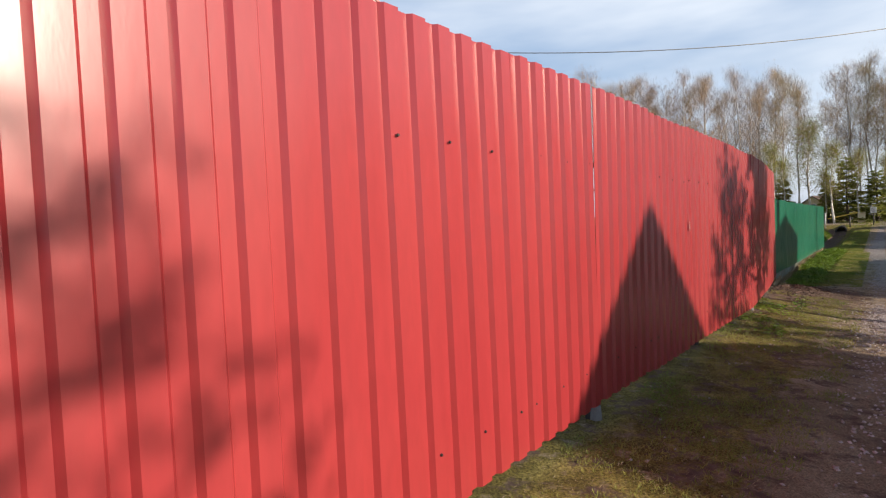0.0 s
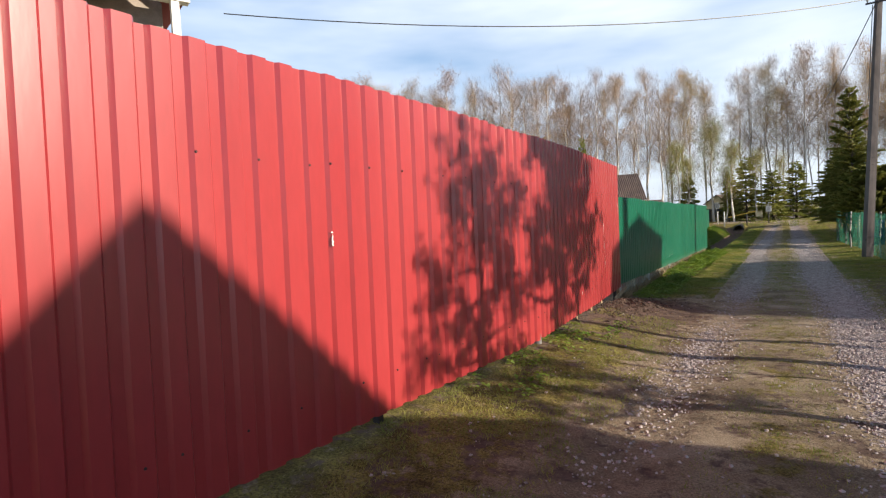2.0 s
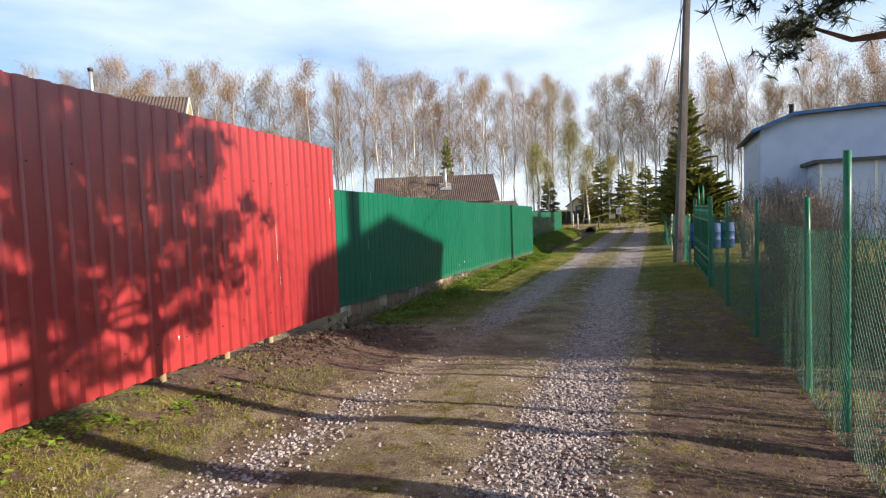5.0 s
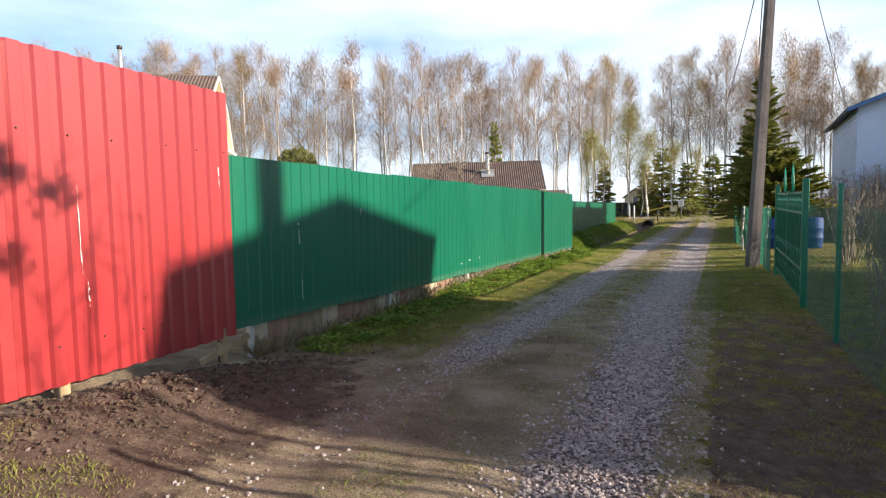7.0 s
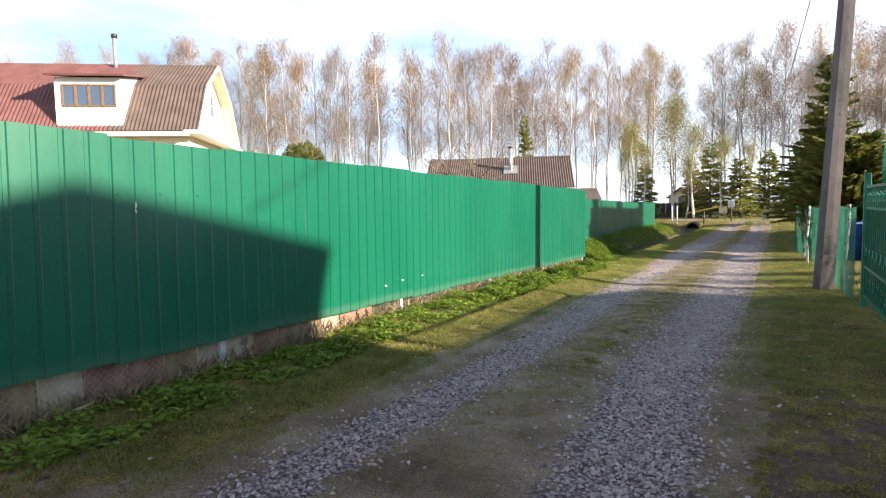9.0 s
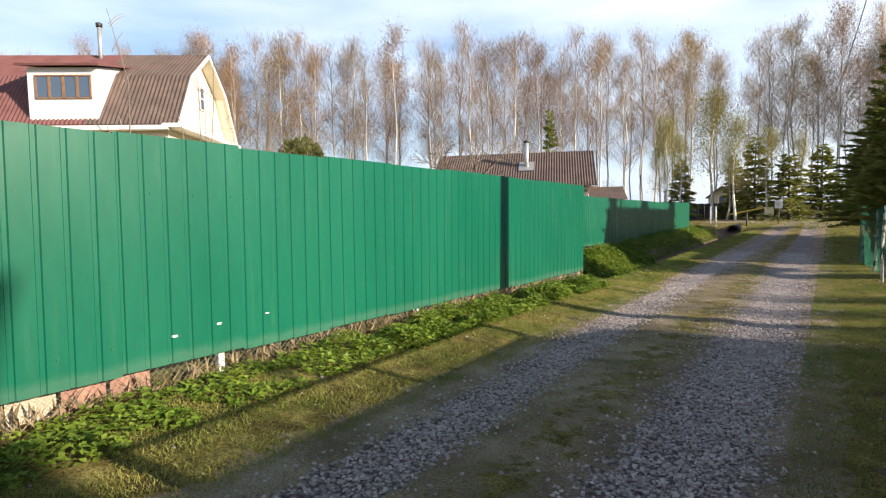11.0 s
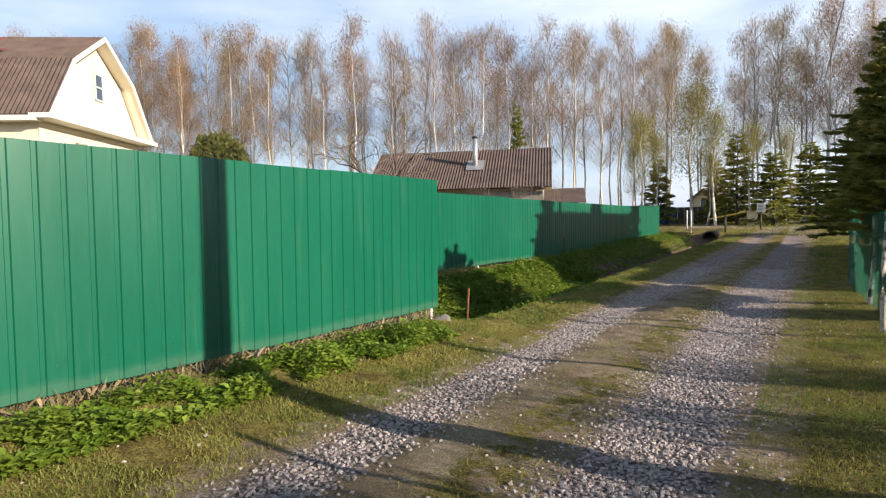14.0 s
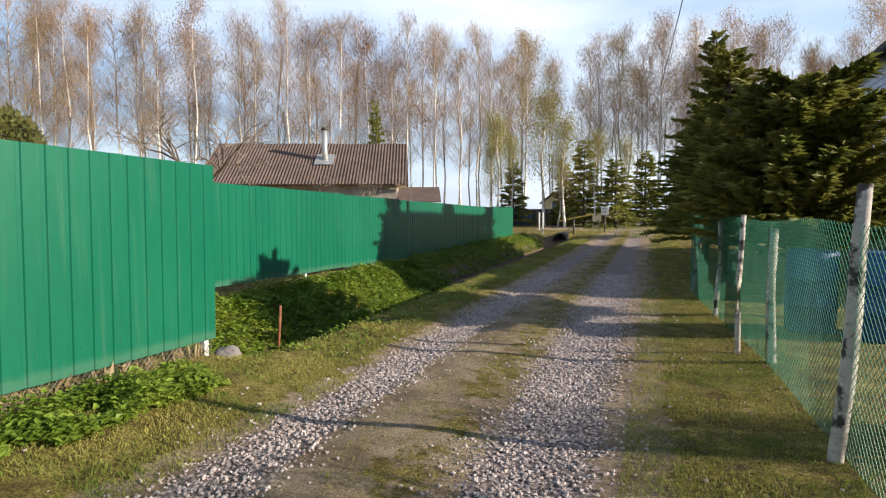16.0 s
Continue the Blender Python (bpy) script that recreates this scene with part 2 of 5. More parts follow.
def crown_material():
    m = surface("birch_crown", (0.30, 0.24, 0.16), (0.38, 0.29, 0.16), 0.8, 0.25, 20, 0, translucent=0.35)
    nt = m.node_tree
    info = nt.nodes.new("ShaderNodeObjectInfo")
    tint = ramp_node(nt, info.outputs["Random"], ((0.0, (0.52, 0.36, 0.25)), (0.3, (0.60, 0.41, 0.23)), (0.62, (0.70, 0.45, 0.14)), (0.8, (0.58, 0.41, 0.18)), (1.0, (0.48, 0.44, 0.16))))
    g = nt.nodes.new("ShaderNodeNewGeometry")
    var = ramp_node(nt, g.outputs["Random Per Island"], ((0.0, (0.55, 0.52, 0.5)), (1.0, (1, 1, 1))))
    col = mix_node(nt, 1.0, tint, var, "MULTIPLY")
    for n in nt.nodes:
        if n.type == "BSDF_PRINCIPLED":
            nt.links.new(col, n.inputs["Base Color"])
        if n.type == "BSDF_TRANSLUCENT":
            nt.links.new(col, n.inputs["Color"])
    return m


CROWN = crown_material()
YOUNG_LEAF = surface("young_leaves", (0.34, 0.38, 0.06), (0.48, 0.47, 0.11), 0.7, 0.6, 20, 0, random_by="island", translucent=0.5, low=0.65)


def ground_material():
    m = bpy.data.materials.new("lane_ground")
    m.use_nodes = True
    nt = m.node_tree
    bs = nt.nodes["Principled BSDF"]

    def mask(name, lo, hi, scale):
        at = nt.nodes.new("ShaderNodeAttribute")
        at.attribute_name = name
        add = nt.nodes.new("ShaderNodeMath")
        add.operation = "ADD"
        nt.links.new(at.outputs["Fac"], add.inputs[0])
        sub = nt.nodes.new("ShaderNodeMath")
        sub.operation = "MULTIPLY_ADD"
        sub.inputs[1].default_value, sub.inputs[2].default_value = 1.7, -0.85
        nt.links.new(noise_node(nt, scale, 7, rough=0.68), sub.inputs[0])
        nt.links.new(sub.outputs["Value"], add.inputs[1])
        return ramp_node(nt, add.outputs["Value"], ((lo, (0, 0, 0)), (hi, (1, 1, 1))))

    earth = ramp_node(nt, noise_node(nt, 1.7, 8, rough=0.65), ((0.3, (0.19, 0.142, 0.10)), (0.5, (0.38, 0.30, 0.215)), (0.7, (0.56, 0.465, 0.355))))
    specks = ramp_node(nt, noise_node(nt, 75, 4, rough=0.7), ((0.35, (0.45, 0.43, 0.4)), (0.62, (1.0, 1.0, 1.0)), (0.75, (1.35, 1.3, 1.25))))
    earth = mix_node(nt, 1.0, earth, specks, "MULTIPLY")
    turf = ramp_node(nt, noise_node(nt, 3.2, 8, rough=0.7), ((0.3, (0.085, 0.06, 0.026)), (0.5, (0.225, 0.19, 0.055)), (0.7, (0.44, 0.37, 0.13))))
    turf = mix_node(nt, 0.9, turf, ramp_node(nt, noise_node(nt, 55, 5, rough=0.7), ((0.36, (0.2, 0.18, 0.16)), (0.62, (1.2, 1.2, 1.15)))), "MULTIPLY")
    vor = nt.nodes.new("ShaderNodeTexVoronoi")
    vor.inputs["Scale"].default_value = 34
    geo = nt.nodes.new("ShaderNodeNewGeometry")
    nt.links.new(geo.outputs["Position"], vor.inputs["Vector"])
    bw = nt.nodes.new("ShaderNodeRGBToBW")
    nt.links.new(vor.outputs["Color"], bw.inputs["Color"])
    gravel = ramp_node(nt, bw.outputs["Val"], ((0.1, (0.21, 0.175, 0.18)), (0.5, (0.43, 0.37, 0.38)), (0.9, (0.64, 0.565, 0.57))))
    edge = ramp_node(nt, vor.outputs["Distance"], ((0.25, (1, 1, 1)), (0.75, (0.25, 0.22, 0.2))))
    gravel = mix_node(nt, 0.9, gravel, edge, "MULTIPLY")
    soil = ramp_node(nt, noise_node(nt, 9, 8, rough=0.7), ((0.3, (0.075, 0.048, 0.042)), (0.7, (0.22, 0.155, 0.125))))
    col = mix_node(nt, mask("turf", 0.45, 0.62, 5), earth, turf)
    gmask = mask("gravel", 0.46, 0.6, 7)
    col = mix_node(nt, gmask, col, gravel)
    # dug soil and brown litter, plus shade painted onto the right verge
    col = mix_node(nt, mask("soil", 0.45, 0.6, 4), col, soil)
    sand = mix_node(nt, 1.0, ramp_node(nt, noise_node(nt, 6, 8, rough=0.7), ((0.3, (0.30, 0.225, 0.165)), (0.7, (0.56, 0.45, 0.34)))), specks, "MULTIPLY")
    col = mix_node(nt, mask("sand", 0.5, 0.8, 5), col, sand)
    nt.links.new(col, bs.inputs["Base Color"])
    bs.inputs["Roughness"].default_value = 0.95
    bs.inputs["Specular IOR Level"].default_value = 0.2
    b1 = nt.nodes.new("ShaderNodeBump")
    b1.inputs["Strength"].default_value, b1.inputs["Distance"].default_value = 1.0, 0.035
    nt.links.new(noise_node(nt, 38, 8, rough=0.75), b1.inputs["Height"])
    b2 = nt.nodes.new("ShaderNodeBump")
    b2.inputs["Strength"].default_value, b2.inputs["Distance"].default_value = 0.5, 0.06
    nt.links.new(noise_node(nt, 7, 6, rough=0.6), b2.inputs["Height"])
    nt.links.new(b1.outputs["Normal"], b2.inputs["Normal"])
    nt.links.new(b2.outputs["Normal"], bs.inputs["Normal"])
    return m


LANE = ground_material()

# ---- mesh helpers ----
def quad(bm, *ps):
    return bm.faces.new([bm.verts.new(p) for p in ps])


def box(bm, x0, y0, z0, x1, y1, z1, m=None):
    r = bmesh.ops.create_cube(bm, size=1, matrix=Matrix.LocRotScale(((x0 + x1) / 2, (y0 + y1) / 2, (z0 + z1) / 2), None, (abs(x1 - x0), abs(y1 - y0), abs(z1 - z0))))
    if m is not None:
        bmesh.ops.transform(bm, matrix=m, verts=r["verts"])
    return r["verts"]


def beam(bm, a, b, w, h):
    """A square bar from a to b."""
    a, b = Vector(a), Vector(b)
    d = b - a
    m = Matrix.Translation((a + b) / 2) @ d.to_track_quat("Z", "Y").to_matrix().to_4x4() @ Matrix.Diagonal((w, h, d.length, 1))
    bmesh.ops.create_cube(bm, size=1, matrix=m)


def tube(bm, pts, radii, sides=8, cap=True):
    pts = [Vector(p) for p in pts]
    rings = []
    for i, p in enumerate(pts):
        d = (pts[min(i + 1, len(pts) - 1)] - pts[max(i - 1, 0)])
        q = (d if d.length > 1e-6 else Vector((0, 0, 1))).to_track_quat("Z", "Y")
        r = radii[i] if isinstance(radii, (list, tuple)) else radii
        rings.append([bm.verts.new(p + q @ Vector((math.cos(k * math.tau / sides) * r, math.sin(k * math.tau / sides) * r, 0))) for k in range(sides)])
    for a, b in zip(rings, rings[1:]):
        for k in range(sides):
            f = bm.faces.new((a[k], a[(k + 1) % sides], b[(k + 1) % sides], b[k]))
            f.smooth = sides > 5
    if cap:
        bm.faces.new(rings[0][::-1])
        bm.faces.new(rings[-1])


def mesh_of(name, bm, material, bevel=0.0):
    if bevel:
        bmesh.ops.bevel(bm, geom=bm.edges[:], offset=bevel, segments=1, affect="EDGES", clamp_overlap=True)
    me = bpy.data.meshes.new(name)
    bm.to_mesh(me)
    bm.free()
    me.materials.append(material)
    return me


def mesh_np(name, verts, faces, material):
    me = bpy.data.meshes.new(name)
    me.from_pydata([tuple(v) for v in verts.tolist()] if hasattr(verts, "tolist") else verts, [], faces.tolist() if hasattr(faces, "tolist") else faces)
    me.materials.append(material)
    return me


def thing(name, loc, label, category, group="", kind=""):
    ob = new(name)
    ob.location = loc
    ob.empty_display_size = 0.2
    return tagged(ob, label, category, group, kind)


def part(name, bm, material, parent, label="", bevel=0.0):
    me = bm if isinstance(bm, bpy.types.Mesh) else mesh_of(name, bm, material, bevel)
    ob = new(name, me)
    ob.parent = parent
    if parent.type == "EMPTY":
        ob.matrix_parent_inverse = Matrix.Translation(-Vector(parent.location))
    return tagged(ob, label)


def at_parent(ob, parent, m):
    """Places a shared piece at m in the world, under an Empty."""
    ob.parent = parent
    ob.matrix_parent_inverse = Matrix.Translation(-Vector(parent.location))
    ob.matrix_basis = m
    return ob


def lone(name, bm, material, label, category, group="", kind="", bevel=0.0):
    me = bm if isinstance(bm, bpy.types.Mesh) else mesh_of(name, bm, material, bevel)
    return tagged(new(name, me), label, category, group, kind)


def lerp(table, v):
    return float(np.interp(v, [a for a, _ in table], [b for _, b in table]))


# ---- ground ----
Z_LEFT = [(-10, .46), (3.9, .40), (6.5, .33), (8, .22), (9.4, .05), (12.4, .06), (15.4, .12), (18.2, .13), (21, .06), (24, -.04), (30, -.1), (52, -.05), (60, .1)]
Z_ROAD = [(-10, .52), (-2, .43), (3, .29), (5.2, .18), (10, .06), (15, .02), (20, -.06), (25, -.14), (45, -.12), (52, .0), (60, .1), (90, .3)]
Z_RIGHT = [(-10, .35), (3, .16), (7.6, .05), (14.5, .06), (19, .0), (23.2, -.05), (30, -.1), (45, -.05), (60, .12), (90, .3)]
X_LTRACK = [(-10, -.95), (3, -1.0), (10, -.92), (14, -.8), (20, -1.0), (25, -1.15), (30, -1.05), (45, -.95), (55, -.8)]
X_RTRACK = [(-10, .9), (4, .85), (10.8, .87), (14, .62), (19, .68), (24, .60), (29, .55), (45, .5), (55, .4)]


def ditch(y):
    return float(np.clip((y - 23.9) / 1.3, 0, 1) * np.clip((53 - y) / 2.5, 0, 1))


def gz(x, y):
    l, c, r = lerp(Z_LEFT, y), lerp(Z_ROAD, y), lerp(Z_RIGHT, y)
    z = float(np.interp(x, (-2.8, -1.5, 1.4, 2.6), (l, c, c, r)))
    for xt, wd in ((lerp(X_LTRACK, y), .32), (lerp(X_RTRACK, y), .42)):
        z -= 0.035 * math.exp(-((x - xt) / wd) ** 2)
    k = ditch(y)
    if x < -1.9 and k > 0:
        prof = float(np.interp(x, (-60, -7, -5.25, -4.7, -4.1, -3.7, -3.1, -2.6, -1.9), (.2, .15, .07, -.12, -.62, -.78, -.55, -.12, c)))
        z = z * (1 - k) + prof * k
    if x < -3.1:
        z += 0.06 * (1 - k)
    heap = math.exp(-((x + 2.45) / .55) ** 2 - ((y - 8.0) / 1.1) ** 2)
    z += heap * (0.09 + 0.10 * noise.noise((x * 5, y * 5, 3)))
    z += 0.014 * noise.noise((x * 2.3, y * 2.3, 0)) + 0.008 * noise.noise((x * 7, y * 7, 5))
    return z


GRID = {}


def build_ground():
    xs = np.concatenate([[-900, -400, -200, -120, -80, -55, -40, -30, -22, -16, -12, -10], np.arange(-8.4, -5.6, .4), np.arange(-5.6, 4.2, .09), np.arange(4.2, 8.6, .4), [10, 13, 17, 22, 30, 42, 60, 90, 140, 220, 420, 900]])
    ys = np.concatenate([[-900, -300, -120, -60, -35, -20, -14], np.arange(-11, 30, .1), np.arange(30, 60, .3), [62, 65, 69, 74, 80, 90, 105, 130, 170, 240, 400, 900]])
    nx, ny = len(xs), len(ys)
    verts = np.empty((nx * ny, 3))
    turf, grav, soil, bare = np.zeros(nx * ny), np.zeros(nx * ny), np.zeros(nx * ny), np.zeros(nx * ny)
    i = 0
    for y in ys:
        xl, xr = lerp(X_LTRACK, y), lerp(X_RTRACK, y)
        for x in xs:
            verts[i] = (x, y, gz(float(x), float(y)))
            gl = np.clip(1.25 - abs(x - xl) / .36, 0, 1) * lerp([(-10, .25), (2, .3), (4.5, .62), (6.5, .6), (7.5, .1), (9.5, .3), (11, .9), (34, 1), (50, .75)], y)
            gr = np.clip(1.35 - abs(x - xr) / .46, 0, 1) * lerp([(-10, .9), (7.5, 1), (9, .75), (10, 1), (34, 1), (50, .8)], y)
            grav[i] = max(gl, gr)
            bare[i] = .95 * math.exp(-((x - xl - .12) / .42) ** 2) * lerp([(-10, .35), (1, .5), (4, .55), (6.5, .75), (8, 1), (9.6, .95), (11, .2), (12, 0)], y)
            side = max(np.clip((-x - 1.3) / .5, 0, 1), np.clip((x - 1.25) / .35, 0, 1))
            mid = np.clip(1.2 - abs(x + .1) / .5, 0, 1) * lerp([(-10, .5), (7, .5), (8.5, .15), (11, .35), (14, .5), (20, .55), (30, .6), (50, .8)], y)
            t = max(side, mid)
            if -4 < y < 11 and x < -1.2:
                t *= lerp([(-4, .7), (5, .75), (7, .35), (9.5, .2), (11, .8)], y)
            if 57 < y < 62.5 and x < 3:
                t = 0.25
            if y < 8.5 and x > 1.2:
                t = min(t, 0.42)
            if abs(x) > 6:
                t = .8
            turf[i] = t
            # right verge: weight is raised at low y to paint in the house shade
            soil[i] = math.exp(-((x + 2.2) / .85) ** 2 - ((y - 7.9) / 1.7) ** 2) * 1.15 + (lerp([(0, .8), (8, .72), (13, .5), (16, .3), (31, .25), (33, 0)], y) if y > 0 and 1.45 < x < 6 else lerp([(-4, .4), (5.5, .42), (9, .15), (11, 0)], y) if x > -3 and y > -9 else 0) + (0.7 if ditch(y) > .3 and -4.5 < x < -3.2 else 0)
            i += 1
    GRID.update(xs=np.asarray(xs, float), ys=np.asarray(ys, float), z=verts[:, 2].reshape(ny, nx).copy())
    a = (np.arange(ny - 1)[:, None] * nx + np.arange(nx - 1)[None, :]).ravel()
    me = mesh_np("ground", verts, np.stack([a, a + 1, a + nx + 1, a + nx], 1), LANE)
    for name, arr in (("turf", turf), ("gravel", grav), ("soil", soil), ("sand", bare)):
        at = me.attributes.new(name, "FLOAT", "POINT")
        at.data.foreach_set("value", arr.astype(np.float32))
    for p in me.polygons:
        p.use_smooth = True
    tagged(new("ground", me), "rutted gravel lane with mossy grass verges and a ditch", "ground", kind="structure")


build_ground()

# ---- sheet metal fences ----
def profiled_sheet(name, width, height, pitch, groove, depth, wall, material, thick=0.003):
    """A trapezoid-profiled sheet along +y, proud faces towards +x."""
    bm = bmesh.new()
    prof, y = [], 0.0
    n = round(width / pitch)
    for i in range(n):
        y0 = i * pitch
        prof += [(0, y0), (0, y0 + groove), (depth, y0 + groove + wall), (depth, y0 + pitch - wall)]
    prof.append((0, n * pitch))
    front = [(bm.verts.new((px, py, 0)), bm.verts.new((px, py, height))) for px, py in prof]
    back = [(bm.verts.new((px - thick, py, 0)), bm.verts.new((px - thick, py, height))) for px, py in prof]
    for i in range(len(prof) - 1):
        bm.faces.new((front[i][0], front[i + 1][0], front[i + 1][1], front[i][1]))
        bm.faces.new((back[i][1], back[i + 1][1], back[i + 1][0], back[i][0]))
        bm.faces.new((front[i][1], front[i + 1][1], back[i + 1][1], back[i][1]))
        bm.faces.new((front[i + 1][0], front[i][0], back[i][0], back[i + 1][0]))
    for i, k in ((0, 0), (-1, 1)):
        f = (front[i][0], front[i][1], back[i][1], back[i][0])
        bm.faces.new(f if k == 0 else f[::-1])
    return mesh_of(name, bm, material)


def screw_mesh(material):
    bm = bmesh.new()
    bmesh.ops.create_cone(bm, cap_ends=True, segments=8, radius1=.009, radius2=.006, depth=.008, matrix=pose(.004, 0, 0, 0, 90, 0))
    return mesh_of("screw", bm, material)


SCREW, GREEN_SCREW = screw_mesh(DARK_STEEL), screw_mesh(GREEN)


def sheet_fence(name, label, xline, top, height, y0, y1, pitch, n_rib, groove, depth, wall, material, posts, post_mat, gaps=(), seed=1):
    rnd = random.Random(seed)
    root = thing(name, (lerp(xline, y0), y0, gz(lerp(xline, y0), y0)), label, "fence")
    width = pitch * n_rib
    me = profiled_sheet("sheet", width, height, pitch, groove, depth, wall, material)
    stops = [y0, *gaps, y1]
    spans = []
    for sa, sb in zip(stops, stops[1:]):
        count = max(1, round((sb - sa) / width))
        for i in range(count):
            a, b = sa + (sb - sa) * i / count, sa + (sb - sa) * (i + 1) / count
            spans.append((a + (.017 if i == 0 and sa in gaps else 0), b - (.017 if i == count - 1 and sb in gaps else 0)))
    for i, (ya, yb) in enumerate(spans):
        xa, xb = lerp(xline, ya), lerp(xline, yb)
        turn = math.degrees(math.atan2(-(xb - xa), yb - ya))
        zt = (lerp(top, ya) + lerp(top, yb)) / 2 - height + rnd.uniform(-.012, .012)
        tilt = math.degrees(math.atan2(lerp(top, yb) - lerp(top, ya), yb - ya))
        squeeze = (yb - ya) / width + (.008 if yb not in stops and i + 1 < len(spans) and abs(spans[i + 1][0] - yb) < .001 else 0)
        ob = new("sheet", me)
        at_parent(ob, root, pose(xa + (i % 2) * .0036, ya, zt, 0, rnd.uniform(-.3, .3), turn) @ pose(0, 0, 0, tilt, 0, 0) @ Matrix.Diagonal((1, squeeze, 1, 1)))
        for row, zz in enumerate((height * .755, height * .12)):
            for r in range(n_rib):
                if (r + row + i) % 2 == 0:
                    s = new("screw", SCREW if material is RED else GREEN_SCREW)
                    yy = ya + (r + .5) * pitch * squeeze + groove * .5
                    at_parent(s, root, pose(lerp(xline, yy) + depth + .001, yy, zt + zz + (yy - ya) * math.tan(radians(tilt)) + rnd.uniform(-.01, .01)))
    for zz in (height * .755, height * .12):
        bm = bmesh.new()
        ys = [y0 + .02] + [v for v, _ in xline if y0 < v < y1] + [y1 - .02]
        for a, b in zip(ys, ys[1:]):
            beam(bm, (lerp(xline, a) - .026, a, lerp(top, a) - height + zz), (lerp(xline, b) - .026, b, lerp(top, b) - height + zz), .03, .03)
        part("rail", bm, DARK_STEEL, root)
    for y in posts:
        x = lerp(xline, y) - .08
        bm = bmesh.new()
        box(bm, x - .03, y - .03, gz(x, y) - .25, x + .03, y + .03, lerp(top, y) - .12)
        part("post", bm, post_mat, root, bevel=.004)
    return root


RED_X = [(-14, -2.78), (-2.1, -2.76), (3.9, -2.65), (6.6, -2.80), (9.23, -3.01)]
RED_TOP = [(-14, 3.12), (-2.1, 3.045), (3.9, 2.915), (9.23, 2.857)]
red_fence = sheet_fence("red_metal_fence", "tall red profiled steel fence with scraped and dented joints", RED_X, RED_TOP, 2.47, -13.9, 9.23, .1915, 6, .06, .026, .02, RED, [-8.2, -5.2, -2.13, .9, 3.94, 6.62, 9.1], DARK_STEEL, gaps=(-2.13, 3.93), seed=3)
GREEN_X = [(9.24, -3.0), (24.0, -3.0)]
GREEN_TOP = [(9.24, 2.24), (14, 2.13), (20.4, 2.01), (24, 1.943)]
green_fence = sheet_fence("green_metal_fence", "green profiled steel fence on white posts above weeds", GREEN_X, GREEN_TOP, 1.8, 9.20, 24.0, .172, 6, .028, .010, .008, GREEN, [9.50, 12.36, 15.35, 18.22, 20.98, 23.93], WHITE_POST, seed=5)
GREEN2_X = [(24.0, -5.12), (33.8, -5.28), (48.1, -5.5)]
GREEN2_TOP = [(24, 1.97), (26.5, 1.93), (33.8, 1.76), (42, 1.60), (48.1, 1.58)]
green_fence2 = sheet_fence("green_metal_fence", "lower green steel fence above a weedy ditch bank", GREEN2_X, GREEN2_TOP, 1.65, 23.2, 48.1, .172, 6, .028, .010, .008, GREEN, [23.3, 26, 29, 32, 35, 38, 41, 44, 47.9], WHITE_POST, seed=7)

# ---- gravel, grass, weeds ----
rng = np.random.default_rng(4)


def scatter_mesh(name, centres, sizes, shape, faces, material, flat=1.0, tilt=1.0):
    """One mesh of many small copies of a shape, each turned and scaled at random."""
    n, k = len(centres), len(shape)
    ang = rng.uniform(0, math.tau, n)
    ca, sa = np.cos(ang), np.sin(ang)
    tx, ty = rng.normal(0, .5 * tilt, n), rng.normal(0, .5 * tilt, n)
    s = shape[None] * (1 + rng.normal(0, .18, (n, k, 3)) * flat)
    s = s * sizes[:, None, None]
    x, y, z = s[..., 0], s[..., 1], s[..., 2]
    x, y = x * ca[:, None] - y * sa[:, None], x * sa[:, None] + y * ca[:, None]
    x, z = x + z * tx[:, None], z - x * tx[:, None] * .6
    y, z = y + z * ty[:, None], z - y * ty[:, None] * .6
    v = np.stack([x, y, z], -1) + centres[:, None]
    f = faces[None] + (np.arange(n) * k)[:, None, None]
    return mesh_np(name, v.reshape(-1, 3), f.reshape(-1, faces.shape[1]), material)


def on_ground(x, y, lift=0.0):
    """Points on the ground sheet at x, y, raised by lift."""
    xs, ys, z = GRID["xs"], GRID["ys"], GRID["z"]
    x, y = np.asarray(x, float), np.asarray(y, float)
    i, j = np.clip(np.searchsorted(xs, x) - 1, 0, len(xs) - 2), np.clip(np.searchsorted(ys, y) - 1, 0, len(ys) - 2)
    u, v = (x - xs[i]) / (xs[i + 1] - xs[i]), (y - ys[j]) / (ys[j + 1] - ys[j])
    h = (z[j, i] * (1 - u) + z[j, i + 1] * u) * (1 - v) + (z[j + 1, i] * (1 - u) + z[j + 1, i + 1] * u) * v
    return np.stack([x, y, h + lift], -1)


OCTA = np.array([(1, 0, 0), (-.9, .1, 0), (0, .8, 0), (.1, -.8, 0), (0, 0, .6), (.1, 0, -.6)], float)
OCTA_F = np.array([(0, 2, 4), (2, 1, 4), (1, 3, 4), (3, 0, 4), (2, 0, 5), (1, 2, 5), (3, 1, 5), (0, 3, 5)])


def gravel_band(table, half, y0, y1, n, thin=None):
    y = y0 + (y1 - y0) * rng.random(n) ** 1.0
    x = np.interp(y, [a for a, _ in table], [b for _, b in table]) + rng.normal(0, half * .6, n)
    keep = np.ones(n, bool) if thin is None else rng.random(n) < np.interp(y, [a for a, _ in thin], [b for _, b in thin])
    return x[keep], y[keep]


